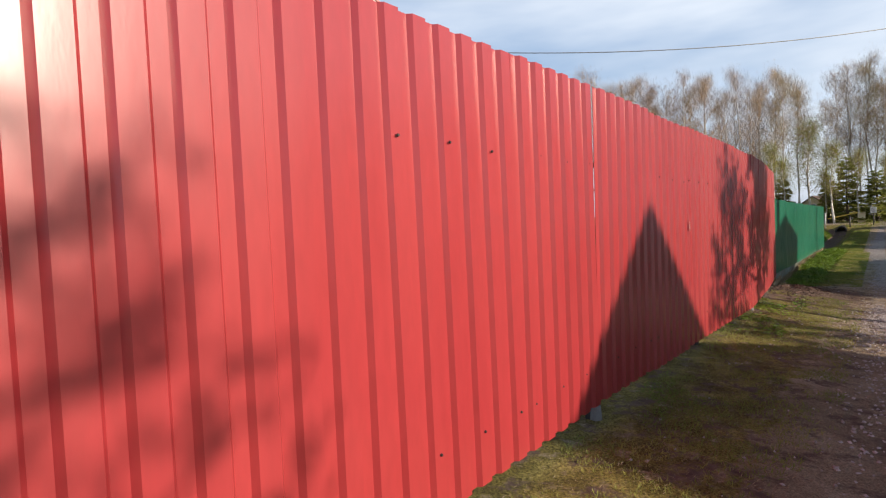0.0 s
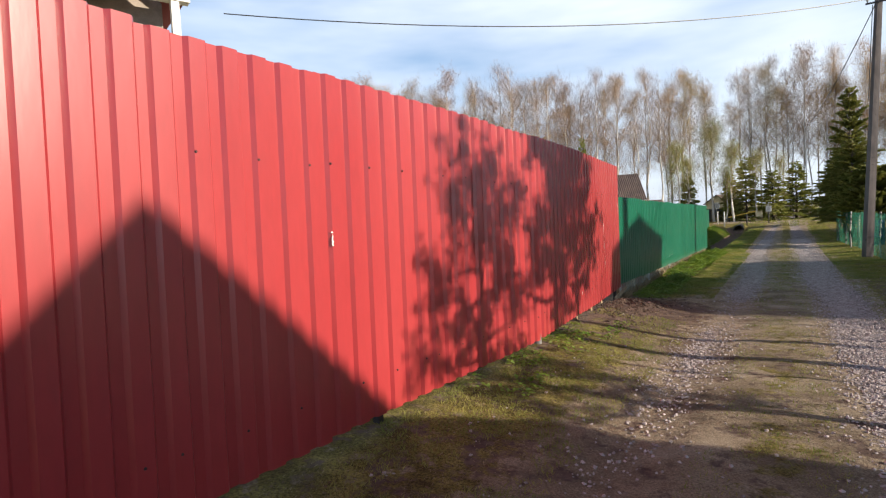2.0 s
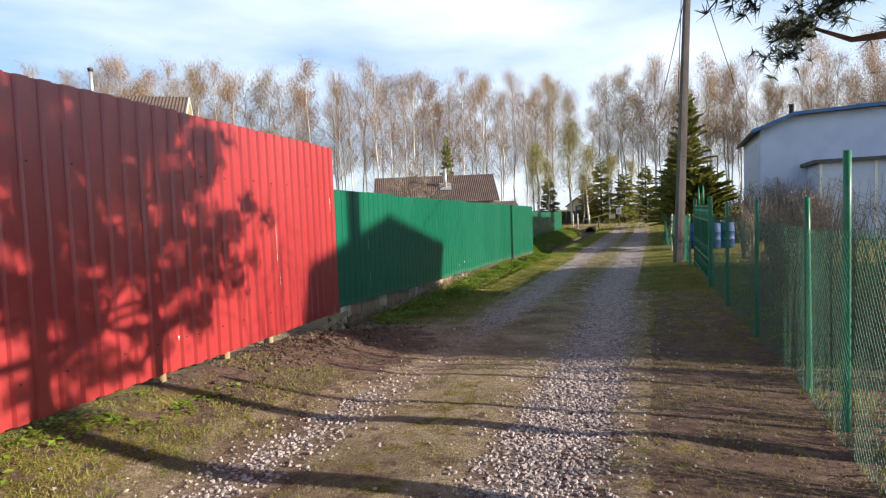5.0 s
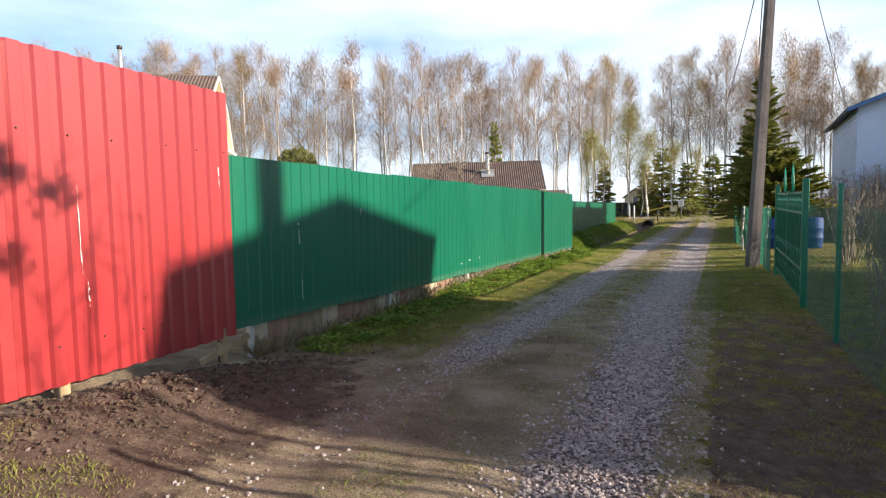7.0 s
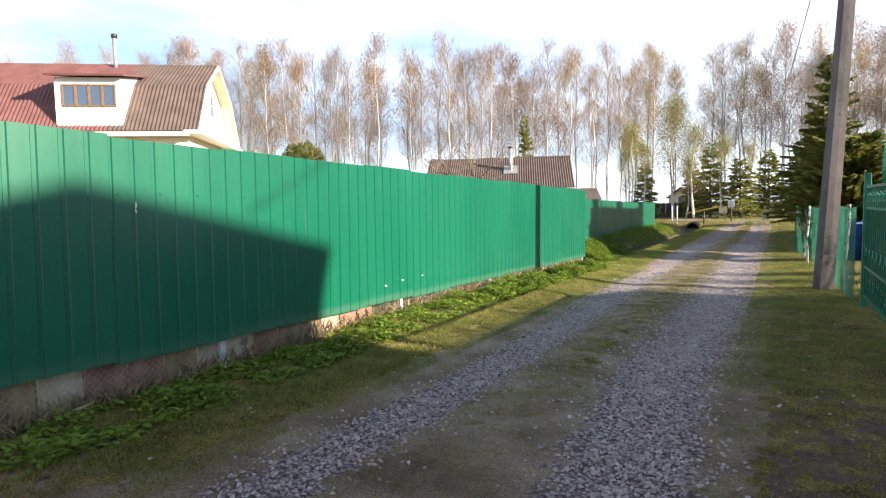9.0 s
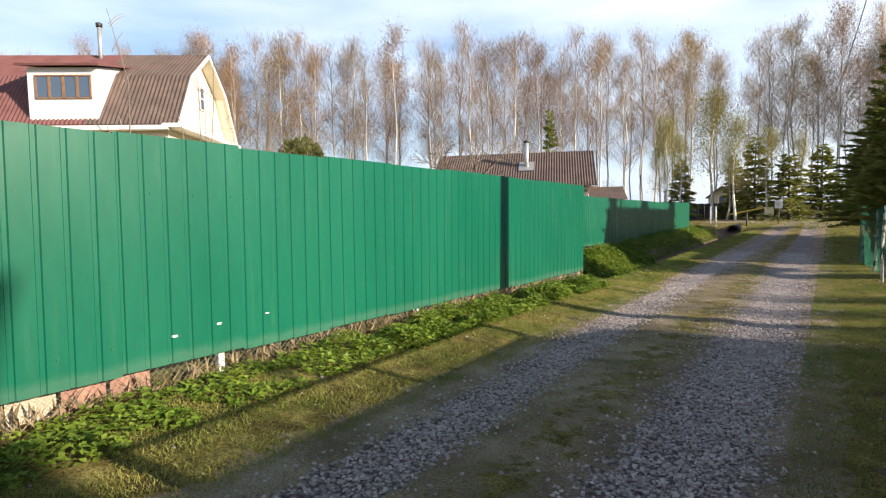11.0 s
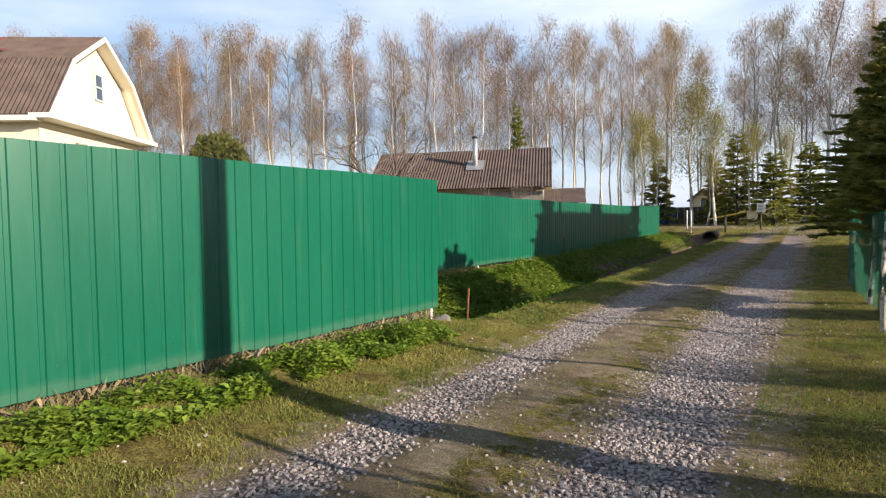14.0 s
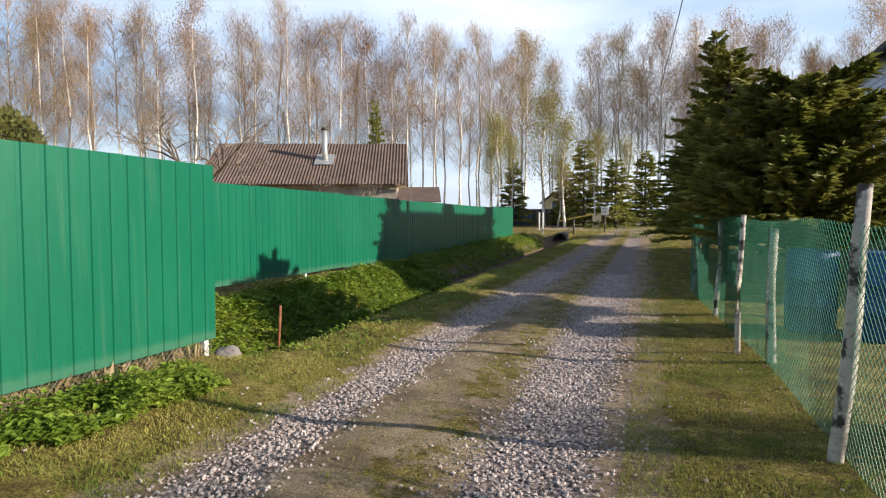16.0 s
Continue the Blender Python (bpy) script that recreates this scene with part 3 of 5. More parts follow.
gx, gy = zip(gravel_band(X_RTRACK, .40, -4, 34, 36000), gravel_band(X_LTRACK, .31, -3, 34, 22000, [(-3, .1), (2, .18), (4, .5), (6.5, .45), (7.5, .04), (9.5, .2), (11, .8), (34, 1)]), (rng.uniform(-2.4, 2.4, 1300), rng.uniform(-4, 30, 1300)))
gx, gy = np.concatenate(gx), np.concatenate(gy)
tagged(new("gravel", scatter_mesh("gravel", on_ground(gx, gy, .004), rng.uniform(.007, .021, len(gx)), OCTA, OCTA_F, STONE)), "crushed pinkish grey granite in the wheel tracks", "gravel", kind="stuff")

sx, sy = rng.normal(-2.5, .35, 1100), rng.normal(8.0, .95, 1100)
ok = sx > -2.95
tagged(new("soil_clods", scatter_mesh("soil_clods", on_ground(sx[ok], sy[ok], .01), rng.uniform(.008, .03, ok.sum()), OCTA, OCTA_F, SOIL)), "dark clods of freshly dug soil by the fence", "soil", kind="stuff")

BLADE = np.array([(-.09, 0, 0), (.09, 0, 0), (.0, .12, .55), (.05, .45, 1.0)], float)
BLADE_F = np.array([(0, 1, 2), (1, 3, 2)])


def grass_patch(x0, x1, y0, y1, n, h0, h1, clump=3.0, thr=0.0):
    x, y = rng.uniform(x0, x1, n), rng.uniform(y0, y1, n)
    keep = np.array([noise.noise((a * clump, b * clump, 9)) + .35 * noise.noise((a * 11, b * 11, 2)) > thr for a, b in zip(x, y)])
    x, y = x[keep], y[keep]
    return on_ground(x, y, -.004), rng.uniform(h0, h1, len(x))


patches = [grass_patch(-2.75, -1.25, -4, 7, 34000, .014, .04, 2, -.05), grass_patch(-2.85, -1.35, 10, 24.5, 70000, .014, .042, 2, -.25),
           grass_patch(-.6, .3, -2, 30, 30000, .012, .034, 2.5, .0), grass_patch(1.15, 2.75, -1, 8, 9000, .014, .04, 2, .0), grass_patch(1.15, 2.75, 8, 14, 11000, .013, .038, 2, -.05), grass_patch(1.15, 2.75, 14, 31, 70000, .013, .038, 2, -.3), grass_patch(1.15, 2.6, 18, 26, 40000, .012, .03, 3, -.1),
           grass_patch(-2.6, -1.6, 24.5, 48, 30000, .02, .06, 1.5, -.2), grass_patch(1.2, 2.4, 31, 50, 7000, .03, .09, 1.5, -.1),
           grass_patch(2.7, 7.5, 3, 24, 16000, .04, .1, 1.5, -.1), grass_patch(-4, 6, 50, 66, 9000, .06, .16, 1, 0)]
cc, ss = np.concatenate([p[0] for p in patches]), np.concatenate([p[1] for p in patches])
tagged(new("grass", scatter_mesh("grass", cc, ss, BLADE, BLADE_F, GRASS, .3, .8)), "short yellow-green spring grass on the verges", "grass", kind="stuff")

LEAF = np.array([(0, 0, 0), (.32, .45, .12), (0, 1, .05), (-.32, .45, .12)], float)
LEAF_F = np.array([(0, 1, 2), (0, 2, 3)])


def weeds(n, x0, x1, y0, y1, h, thr):
    x, y = rng.uniform(x0, x1, n), rng.uniform(y0, y1, n)
    hump = np.array([max(0, noise.noise((a * 2.2, b * 2.2, 4)) + .45) for a, b in zip(x, y)])
    keep = hump > thr
    p = on_ground(x[keep], y[keep])
    p[:, 2] += rng.random(keep.sum()) * h * hump[keep]
    return p


wp = np.concatenate([weeds(9000, -2.98, -2.2, 9.9, 17, .12, .25), weeds(17000, -2.84, -2.15, 17, 23.3, .22, .2), weeds(42000, -5.15, -3.9, 24.1, 34, .24, -.1), weeds(20000, -5.4, -4.1, 34, 50, .22, .05),
                     weeds(1200, -2.7, -2.0, 2, 6, .06, .5), weeds(1800, -2.7, -1.9, 24.5, 34, .1, .4)])
tagged(new("weeds", scatter_mesh("weeds", wp, np.where(wp[:, 0] < -3.6, 1.5, 1.2) * rng.uniform(.025, .062, len(wp)), LEAF, LEAF_F, WEED, .4, .9)), "bright green ground elder along the fence foot", "weeds", kind="stuff")
bx, by = rng.uniform(-3.14, -2.98, 1700), 9.5 + 14.5 * rng.random(1700) ** 2
tagged(new("dry_grass", scatter_mesh("dry_grass", on_ground(bx, by), rng.uniform(.07, .2, len(bx)), BLADE * np.array([.35, 1, 1]), BLADE_F, STRAW, .3, .8)), "dry straw-coloured grass under the fence edge", "dry grass", kind="stuff")

# ---- chain-link netting ----
def net_mesh(name, path, z_bottom, height, cell, r, material, sag=0.0):
    """Zigzag wires of a chain-link net along a ground line of (x, y)."""
    p = np.array(path, float)
    seg = np.hypot(*np.diff(p, axis=0).T)
    cum = np.concatenate([[0], np.cumsum(seg)])
    n = int(cum[-1] / cell * 2)
    rows = int(height / (cell * .5)) + 1
    s = np.arange(n)[:, None] * cell * .5 + ((np.arange(rows)[None] + np.arange(n)[:, None]) % 2) * cell * .5
    x, y = np.interp(s, cum, p[:, 0]), np.interp(s, cum, p[:, 1])
    zb = np.interp(s, cum, z_bottom if hasattr(z_bottom, "__len__") else [z_bottom] * len(p))
    k = np.arange(rows)[None] * cell * .5
    z = zb + k - sag * np.sin(s * 2.1) * (k / height)
    wob = .012 * np.sin(s * 3.7) * (k / height)
    c = np.stack([x + wob, y, z], -1)
    off = np.array([(r, 0, 0), (-.5 * r, .87 * r, 0), (-.5 * r, -.87 * r, 0)])
    v = c[:, :, None] + off
    idx = np.arange(n * rows * 3).reshape(n, rows, 3)
    f = [np.stack([idx[:, :-1, a], idx[:, :-1, (a + 1) % 3], idx[:, 1:, (a + 1) % 3], idx[:, 1:, a]], -1).reshape(-1, 4) for a in range(3)]
    return mesh_np(name, v.reshape(-1, 3), np.concatenate(f), material)


under = thing("netting", (-3.2, 9.3, gz(-3.2, 9.3)), "old chain-link netting behind the green fence foot", "netting")
part("net", net_mesh("net", [(-3.045, 9.3), (-3.045, 24)], [gz(-3.1, 9.4) - .05, gz(-3.1, 23.9) - .05], .62, .06, .0021, OLD_NET), OLD_NET, under)
screen = thing("plank_screen", (-3.3, 9.5, gz(-3.3, 9.5)), "weathered boards set behind the fence foot", "boards")
for i in range(16):
    bm = bmesh.new()
    y = 9.5 + i * .33
    box(bm, -3.15, y, gz(-3.15, y) - .1, -3.12, y + .3, gz(-3.15, y) + .40 + .05 * math.sin(i * 2.3))
    part("board", bm, (PALE_BOARD, WOOD, RED_BOARD)[(i * 2 + i // 3) % 3], screen)

# ---- right-hand netting fences ----
FR = [(2.62, .5), (2.66, 5.0), (2.78, 8.0), (2.66, 12.0), (2.62, 14.4)]


def net_fence(name, label, line, height, posts, cell, material, wire):
    root = thing(name, (line[0][0], line[0][1], gz(*line[0])), label, "fence")
    part("net", net_mesh("net", line, [gz(*q) + .02 for q in line], height, cell, wire, material, .02), material, root, "green plastic-coated chain-link net")
    for x, y, h, r, lean, mat in posts:
        bm = bmesh.new()
        z = gz(x, y)
        jit = [(x + lean * t + .012 * math.sin(t * 7 + y) * (mat is POLE_BARK), y + .01 * math.cos(t * 5 + y) * (mat is POLE_BARK), z - .3 + (h + .3) * t) for t in (0, .2, .4, .6, .8, 1)]
        tube(bm, jit, [r * (1 - .12 * t) for t in (0, .2, .4, .6, .8, 1)], 10)
        part("post", bm, mat, root, "rough birch pole" if mat is POLE_BARK else "")
    return root


net_fence("netting_fence", "green chain-link fence on green steel posts", FR, 1.5,
          [(2.66, 1.6, 1.7, .025, 0, GATE), (2.68, 4.2, 1.7, .025, 0, GATE), (2.82, 6.65, 2.05, .03, 0, NETTING), (2.80, 7.6, 1.75, .028, -.02, NETTING), (2.74, 9.9, 1.75, .025, 0, GATE), (2.68, 12.4, 1.75, .03, 0, GATE)], .07, NETTING, .0015)
FR2 = [(2.5, 19.1), (2.42, 23.2), (2.40, 25.6), (2.2, 28.5), (2.0, 31.0)]
net_fence("netting_fence", "sagging green chain-link fence on rough birch poles", FR2, 1.45,
          [(2.50, 20.2, 1.5, .03, 0, POLE_BARK), (2.36, 23.3, 1.68, .046, .10, POLE_BARK), (2.44, 25.7, 1.35, .045, -.02, POLE_BARK), (2.18, 26.1, 1.5, .03, .02, POLE_BARK), (2.2, 28.4, 1.4, .035, .04, POLE_BARK), (2.0, 31.0, 1.4, .035, .2, POLE_BARK)], .062, NETTING, .0023)

# ---- gate ----
def scroll(bm, c, r, turns, start, flip=1, wire=.008, plane="y"):
    pts = []
    for i in range(int(14 * turns) + 1):
        a = start + flip * i / 14 * math.tau
        q = r * (1 - .8 * i / (14 * turns))
        pts.append((c[0], c[1] + q * math.cos(a), c[2] + q * math.sin(a)))
    tube(bm, pts, wire, 5)


def build_gate():
    gx0, ya, yb = 2.6, 14.5, 18.9
    zb = max(gz(gx0, ya), gz(gx0, yb)) + .12
    root = thing("garden_gate", (gx0, ya, gz(gx0, ya)), "green wrought-iron double gate with scrolls, closed", "gate")
    mid = (ya + yb) / 2
    for y, h in ((ya, 1.85), (yb, 1.85)):
        bm = bmesh.new()
        box(bm, gx0 - .04, y - .04, gz(gx0, y) - .3, gx0 + .04, y + .04, zb + h - .1)
        part("gate_post", bm, GATE, root, bevel=.006)
    for a, b in ((ya + .07, mid - .015), (mid + .015, yb - .07)):
        leaf = bmesh.new()
        for z in (zb, zb + .42, zb + 1.25, zb + 1.55):
            beam(leaf, (gx0, a, z), (gx0, b, z), .035, .035)
        for y in (a, b):
            beam(leaf, (gx0, y, zb - .02), (gx0, y, zb + 1.6), .04, .04)
        leaf = part("leaf_frame", leaf, GATE, root)
        k = int((b - a) / .16)
        for i in range(1, k):
            bar = bmesh.new()
            y = a + (b - a) * i / k
            beam(bar, (gx0, y, zb), (gx0, y, zb + 1.55), .014, .014)
            part("bar", bar, GATE, leaf)
        for i in range(k):
            y = a + (b - a) * (i + .5) / k
            low = (zb + .2, .09, 0, 1) if i % 2 else (zb + .62, .08, math.pi, -1)
            for z, rr, st, fl in ((zb + 1.40, .07, .5 * math.pi * (i % 2), 1 if i % 2 else -1), low):
                orn = bmesh.new()
                scroll(orn, (gx0 - .01, y, z), rr, 1.45, st, fl)
                part("scroll", orn, GATE, leaf)
        sheet = bmesh.new()
        box(sheet, gx0 + .028, a + .03, zb + .03, gx0 + .031, b - .03, zb + 1.22)
        part("backing_sheet", sheet, surface_dark, leaf, "dark green backing sheet")
    for y in (mid - .55, mid + .75):
        fin = bmesh.new()
        z = zb + 1.58
        tube(fin, [(gx0, y - .1, z), (gx0, y - .1, z + .16), (gx0, y - .05, z + .28), (gx0, y, z + .40)], .014, 6)
        tube(fin, [(gx0, y + .1, z), (gx0, y + .1, z + .16), (gx0, y + .05, z + .28), (gx0, y, z + .40)], .014, 6)
        scroll(fin, (gx0, y - .03, z + .12), .09, 1.5, 0, 1, .017)
        scroll(fin, (gx0, y + .05, z + .2), .08, 1.3, math.pi, -1, .017)
        tube(fin, [(gx0, y, z), (gx0, y, z + .48)], [.012, .004], 6)
        part("finial", fin, TURQ, root, "bright green scrolled finial")


surface_dark = surface("dark_green_sheet", (0.01, 0.05, 0.035), (0.02, 0.08, 0.05), 0.5, 3, 40, 0.05)
build_gate()

# ---- utility pole and cables ----
POLE_B, POLE_T = Vector((2.2, 20.95, gz(2.2, 20.95) - .6)), Vector((2.62, 21.15, 8.7))


def sag_wire(name, a, b, sag, r, label):
    bm = bmesh.new()
    a, b = Vector(a), Vector(b)
    tube(bm, [a.lerp(b, t) - Vector((0, 0, sag * 4 * t * (1 - t))) for t in np.linspace(0, 1, 25)], r, 5)
    return lone(name, bm, WIRE, label, "cable")


def build_pole():
    root = thing("utility_pole", (2.2, 20.95, gz(2.2, 20.95)), "leaning grey concrete utility pole beside the lane", "pole")
    bm = bmesh.new()
    d = POLE_T - POLE_B
    q = d.to_track_quat("Z", "Y")
    rings = []
    for t in (0, .08, .3, .6, 1):
        w, h = .135 - .05 * t, .12 - .045 * t
        rings.append([bm.verts.new(POLE_B + d * t + q @ Vector(v)) for v in ((-w, -h, 0), (w * .8, -h, 0), (w, -h * .6, 0), (w, h * .6, 0), (w * .8, h, 0), (-w, h, 0), (-w * 1.05, 0, 0))])
    for a, b in zip(rings, rings[1:]):
        for k in range(7):
            bm.faces.new((a[k], a[(k + 1) % 7], b[(k + 1) % 7], b[k]))
    bm.faces.new(rings[-1])
    part("shaft", bm, SHADED_CONCRETE, root)
    bm = bmesh.new()
    top = POLE_B + d * .955
    beam(bm, top + Vector((-.35, -.12, 0)), top + Vector((.45, -.12, .02)), .05, .05)
    part("crossarm", bm, DARK_STEEL, root)
    for dx in (-.3, .05, .4):
        bm = bmesh.new()
        tube(bm, [top + Vector((dx, -.12, z)) for z in (.02, .08, .1, .16, .2)], [.015, .02, .045, .04, .02], 8)
        part("insulator", bm, PORCELAIN, root)
    bm = bmesh.new()
    tube(bm, [POLE_B + d * t + Vector((-.16, -.1, 0)) for t in (.62, .7, .85, .95)], .012, 5)
    part("down_cable", bm, WIRE, root)


build_pole()
PT = POLE_B + (POLE_T - POLE_B) * .955 + Vector((0, -.12, .15))
sag_wire("overhead_cable", (-11.3, 6.5, 7.05), PT + Vector((-.3, 0, 0)), .55, .014, "black overhead service cable from the house eave to the pole")
sag_wire("overhead_cable", PT, (1.2, 66, 9.0), .75, .016, "black overhead cable along the lane to the woods")
sag_wire("overhead_cable", PT + Vector((.4, 0, 0)), (6.6, 36.3, 5.6), .25, .012, "black overhead cable to the pale blue house")
sag_wire("overhead_cable", PT + Vector((.4, 0, .02)), (10.5, 14.0, 6.2), .3, .012, "black overhead cable to the neighbouring house")

# fallen leaves and litter on the verges
lx = np.concatenate([rng.uniform(1.35, 2.7, 3600), rng.uniform(-2.7, -1.5, 1500), rng.normal(2.65, .12, 1200)])
ly = np.concatenate([rng.uniform(1, 30, 3600), rng.uniform(-3, 12, 1500), rng.uniform(2, 30, 1200)])
LITTER = surface("leaf_litter", (0.13, 0.085, 0.05), (0.26, 0.17, 0.09), 0.9, 3, 30, 0, random_by="island")
tagged(new("leaf_litter", scatter_mesh("leaf_litter", on_ground(lx, ly, .012), rng.uniform(.015, .04, len(lx)), LEAF, LEAF_F, LITTER, .5, .7)), "dry brown leaves and twigs lying on the verge", "litter", kind="stuff")

# short dead straw lying in the turf
tx = np.concatenate([rng.uniform(-2.75, -1.2, 15000), rng.uniform(1.2, 2.75, 15000), rng.uniform(-.5, .3, 4000)])
ty = np.concatenate([-4 + 15 * rng.random(15000), rng.uniform(0, 30, 15000), rng.uniform(0, 28, 4000)])
tagged(new("dead_straw", scatter_mesh("dead_straw", on_ground(tx, ty, .004), rng.uniform(.015, .045, len(tx)), BLADE * np.array([.6, 1.3, .35]), BLADE_F, STRAW, .3, .6)), "short bleached straw lying flat in the turf", "straw", kind="stuff")

# ---- houses ----
def frame_of(origin, ridge_dir):
    """Local axes: v along the ridge, u across it towards the lane."""
    v = Vector((ridge_dir[0], ridge_dir[1], 0)).normalized()
    u = Vector((-v.y, v.x, 0))
    m = Matrix(((u.x, v.x, 0, origin[0]), (u.y, v.y, 0, origin[1]), (0, 0, 1, origin[2]), (0, 0, 0, 1)))
    return m


def prism(bm, outline, v0, v1, m):
    """Extrudes an outline of (u, z) along v."""
    a = [bm.verts.new(m @ Vector((u, v0, z))) for u, z in outline]
    b = [bm.verts.new(m @ Vector((u, v1, z))) for u, z in outline]
    bm.faces.new(a[::-1])
    bm.faces.new(b)
    for i in range(len(a)):
        j = (i + 1) % len(a)
        bm.faces.new((a[i], a[j], b[j], b[i]))


def slope(bm, p, q, v0, v1, m, thick=.06, waves=0.0, amp=.02):
    """A roof plane from (u, z) p to q, corrugated when waves is the pitch."""
    pu, qu = Vector((p[0], 0, p[1])), Vector((q[0], 0, q[1]))
    n = Vector((-(q[1] - p[1]), 0, q[0] - p[0])).normalized()
    if n.z < 0:
        n = -n
    count = max(1, int(abs(v1 - v0) / waves * 4)) if waves else 1
    rows = []
    for i in range(count + 1):
        v = v0 + (v1 - v0) * i / count
        h = amp * math.sin(i * math.pi / 2) if waves else 0
        rows.append([bm.verts.new(m @ (c + Vector((0, v, 0)) + n * o)) for c, o in ((pu, h), (qu, h), (qu, -thick), (pu, -thick))])
    for a, b in zip(rows, rows[1:]):
        for k in range(4):
            f = bm.faces.new((a[k], a[(k + 1) % 4], b[(k + 1) % 4], b[k]))
    bm.faces.new(rows[0][::-1])
    bm.faces.new(rows[-1])


def lbox(bm, m, u0, v0, z0, u1, v1, z1):
    box(bm, u0, v0, z0, u1, v1, z1, m)


def window(root, m, u0, v0, z0, u1, v1, z1, axis, panes, frame_mat, out):
    """A framed window on a face; axis 'v': lies along v at u0, axis 'u': along u at v0; out is the outward step."""
    bm = bmesh.new()
    t = .07
    if axis == "v":
        for a, b, c, d in ((v0, v1, z0, z0 + t), (v0, v1, z1 - t, z1), (v0, v0 + t, z0, z1), (v1 - t, v1, z0, z1)):
            lbox(bm, m, u0 - .02, a, c, u0 + out, b, d)
    else:
        for a, b, c, d in ((u0, u1, z0, z0 + t), (u0, u1, z1 - t, z1), (u0, u0 + t, z0, z1), (u1 - t, u1, z0, z1)):
            lbox(bm, m, a, v0 - .02, c, b, v0 + out, d)
    for i in range(1, panes):
        if axis == "v":
            v = v0 + (v1 - v0) * i / panes
            lbox(bm, m, u0 - .02, v - .06, z0, u0 + out, v + .06, z1)
        else:
            z = z0 + (z1 - z0) * i / panes
            lbox(bm, m, u0, v0 - .02, z - .03, u1, v0 + out, z + .03)
    win = part("window", bm, frame_mat, root)
    for i in range(panes):
        g = bmesh.new()
        if axis == "v":
            a, b = v0 + (v1 - v0) * i / panes, v0 + (v1 - v0) * (i + 1) / panes
            lbox(g, m, u0 - .01, a + .05, z0 + .05, u0 + out * .45, b - .05, z1 - .05)
        else:
            a, b = z0 + (z1 - z0) * i / panes, z0 + (z1 - z0) * (i + 1) / panes
            lbox(g, m, u0 + .05, v0 - .01, a + .03, u1 - .05, v0 + out * .45, b - .03)
        part("pane", g, GLASS, win)
    return win


def cream_house():
    m = frame_of((-27.1, 31.1, .2), (-.78, -.62))
    # u grows towards the lane side with the dormer
    if (m @ Vector((1, 0, 0)) - m @ Vector((0, 0, 0))).y > 0:
        m = m @ Matrix.Diagonal((-1, 1, 1, 1))
    root = thing("gambrel_house", tuple(m @ Vector((0, 0, 0))), "cream house with a brown gambrel roof and dormer", "house")
    ap, kk, ev = (0, 9.95), (2.7, 8.25), (4.7, 5.55)
    bm = bmesh.new()
    prism(bm, [(-4.4, 0), (4.4, 0), (4.4, 5.5), (2.55, 8.05), (0, 9.7), (-2.55, 8.05), (-4.4, 5.5)], .45, 11.5, m)
    part("wall", bm, CREAM, root)
    for sgn in (1, -1):
        for p, q, nm in ((ap, kk, "upper_roof"), (kk, ev, "lower_roof")):
            for v0, v1, mat in ((-.15, 4.1, BROWN_ROOF), (4.1, 12.0, REDBROWN_ROOF)):
                bm = bmesh.new()
                slope(bm, (p[0] * sgn, p[1]), (q[0] * sgn, q[1]), v0, v1, m, .06, .2, .025)
                part(nm, bm, mat, root, "brown corrugated roofing" if mat is BROWN_ROOF else "reddish brown roofing")
            bm = bmesh.new()
            beam(bm, m @ Vector((p[0] * sgn, -.2, p[1] - .1)), m @ Vector((q[0] * sgn, -.2, q[1] - .1)), .05, .2)
            part("barge_board", bm, WHITE, root)
            bm = bmesh.new()
            slope(bm, (p[0] * sgn, p[1] - .12), (q[0] * sgn, q[1] - .12), -.15, .5, m, .03)
            part("soffit", bm, CREAM, root)
    bm = bmesh.new()
    prism(bm, [(-5.0, 5.35), (5.0, 5.35), (4.9, 5.55), (-4.9, 5.55)], -.35, .5, m)
    part("cornice", bm, WHITE, root)
    bm = bmesh.new()
    lbox(bm, m, 4.55, .2, 5.25, 5.0, 11.5, 5.45)
    part("eave_board", bm, WHITE, root)
    for i in range(26):
        bm = bmesh.new()
        z = .3 + i * .2
        lbox(bm, m, -4.42, .43, z, 4.42, .45, z + .185)
        part("siding_board", bm, CREAM, root)
    bm = bmesh.new()
    prism(bm, [(1.5, 5.4), (4.5, 5.4), (4.5, 8.2), (1.2, 8.9)], 3.5, 6.6, m)
    dorm = part("dormer", bm, WHITE, root)
    bm = bmesh.new()
    slope(bm, (1.0, 9.05), (4.9, 8.3), 3.2, 6.9, m, .1)
    part("dormer_roof", bm, REDBROWN_ROOF, dorm)
    window(root, m, 4.5, 3.75, 6.75, 4.5, 6.25, 7.85, "v", 4, BROWN_FRAME, .06)
    window(root, m, -.75, .43, 7.0, .0, .43, 8.3, "u", 2, WHITE, -.06)
    for u in (1.0, -1.9):
        window(root, m, u, .43, 3.6, u + .9, .43, 4.75, "u", 2, GREY_WALL, -.06)
    bm = bmesh.new()
    tube(bm, [m @ Vector((.4, 5.3, z)) for z in (9.3, 11.3)], .11, 10)
    pipe = part("stove_pipe", bm, GALV, root, "weathered metal stove pipe")
    bm = bmesh.new()
    tube(bm, [m @ Vector((.4, 5.3, z)) for z in (11.3, 11.5, 11.55)], [.15, .17, .05], 10)
    part("cowl", bm, DARK_STEEL, pipe)


cream_house()


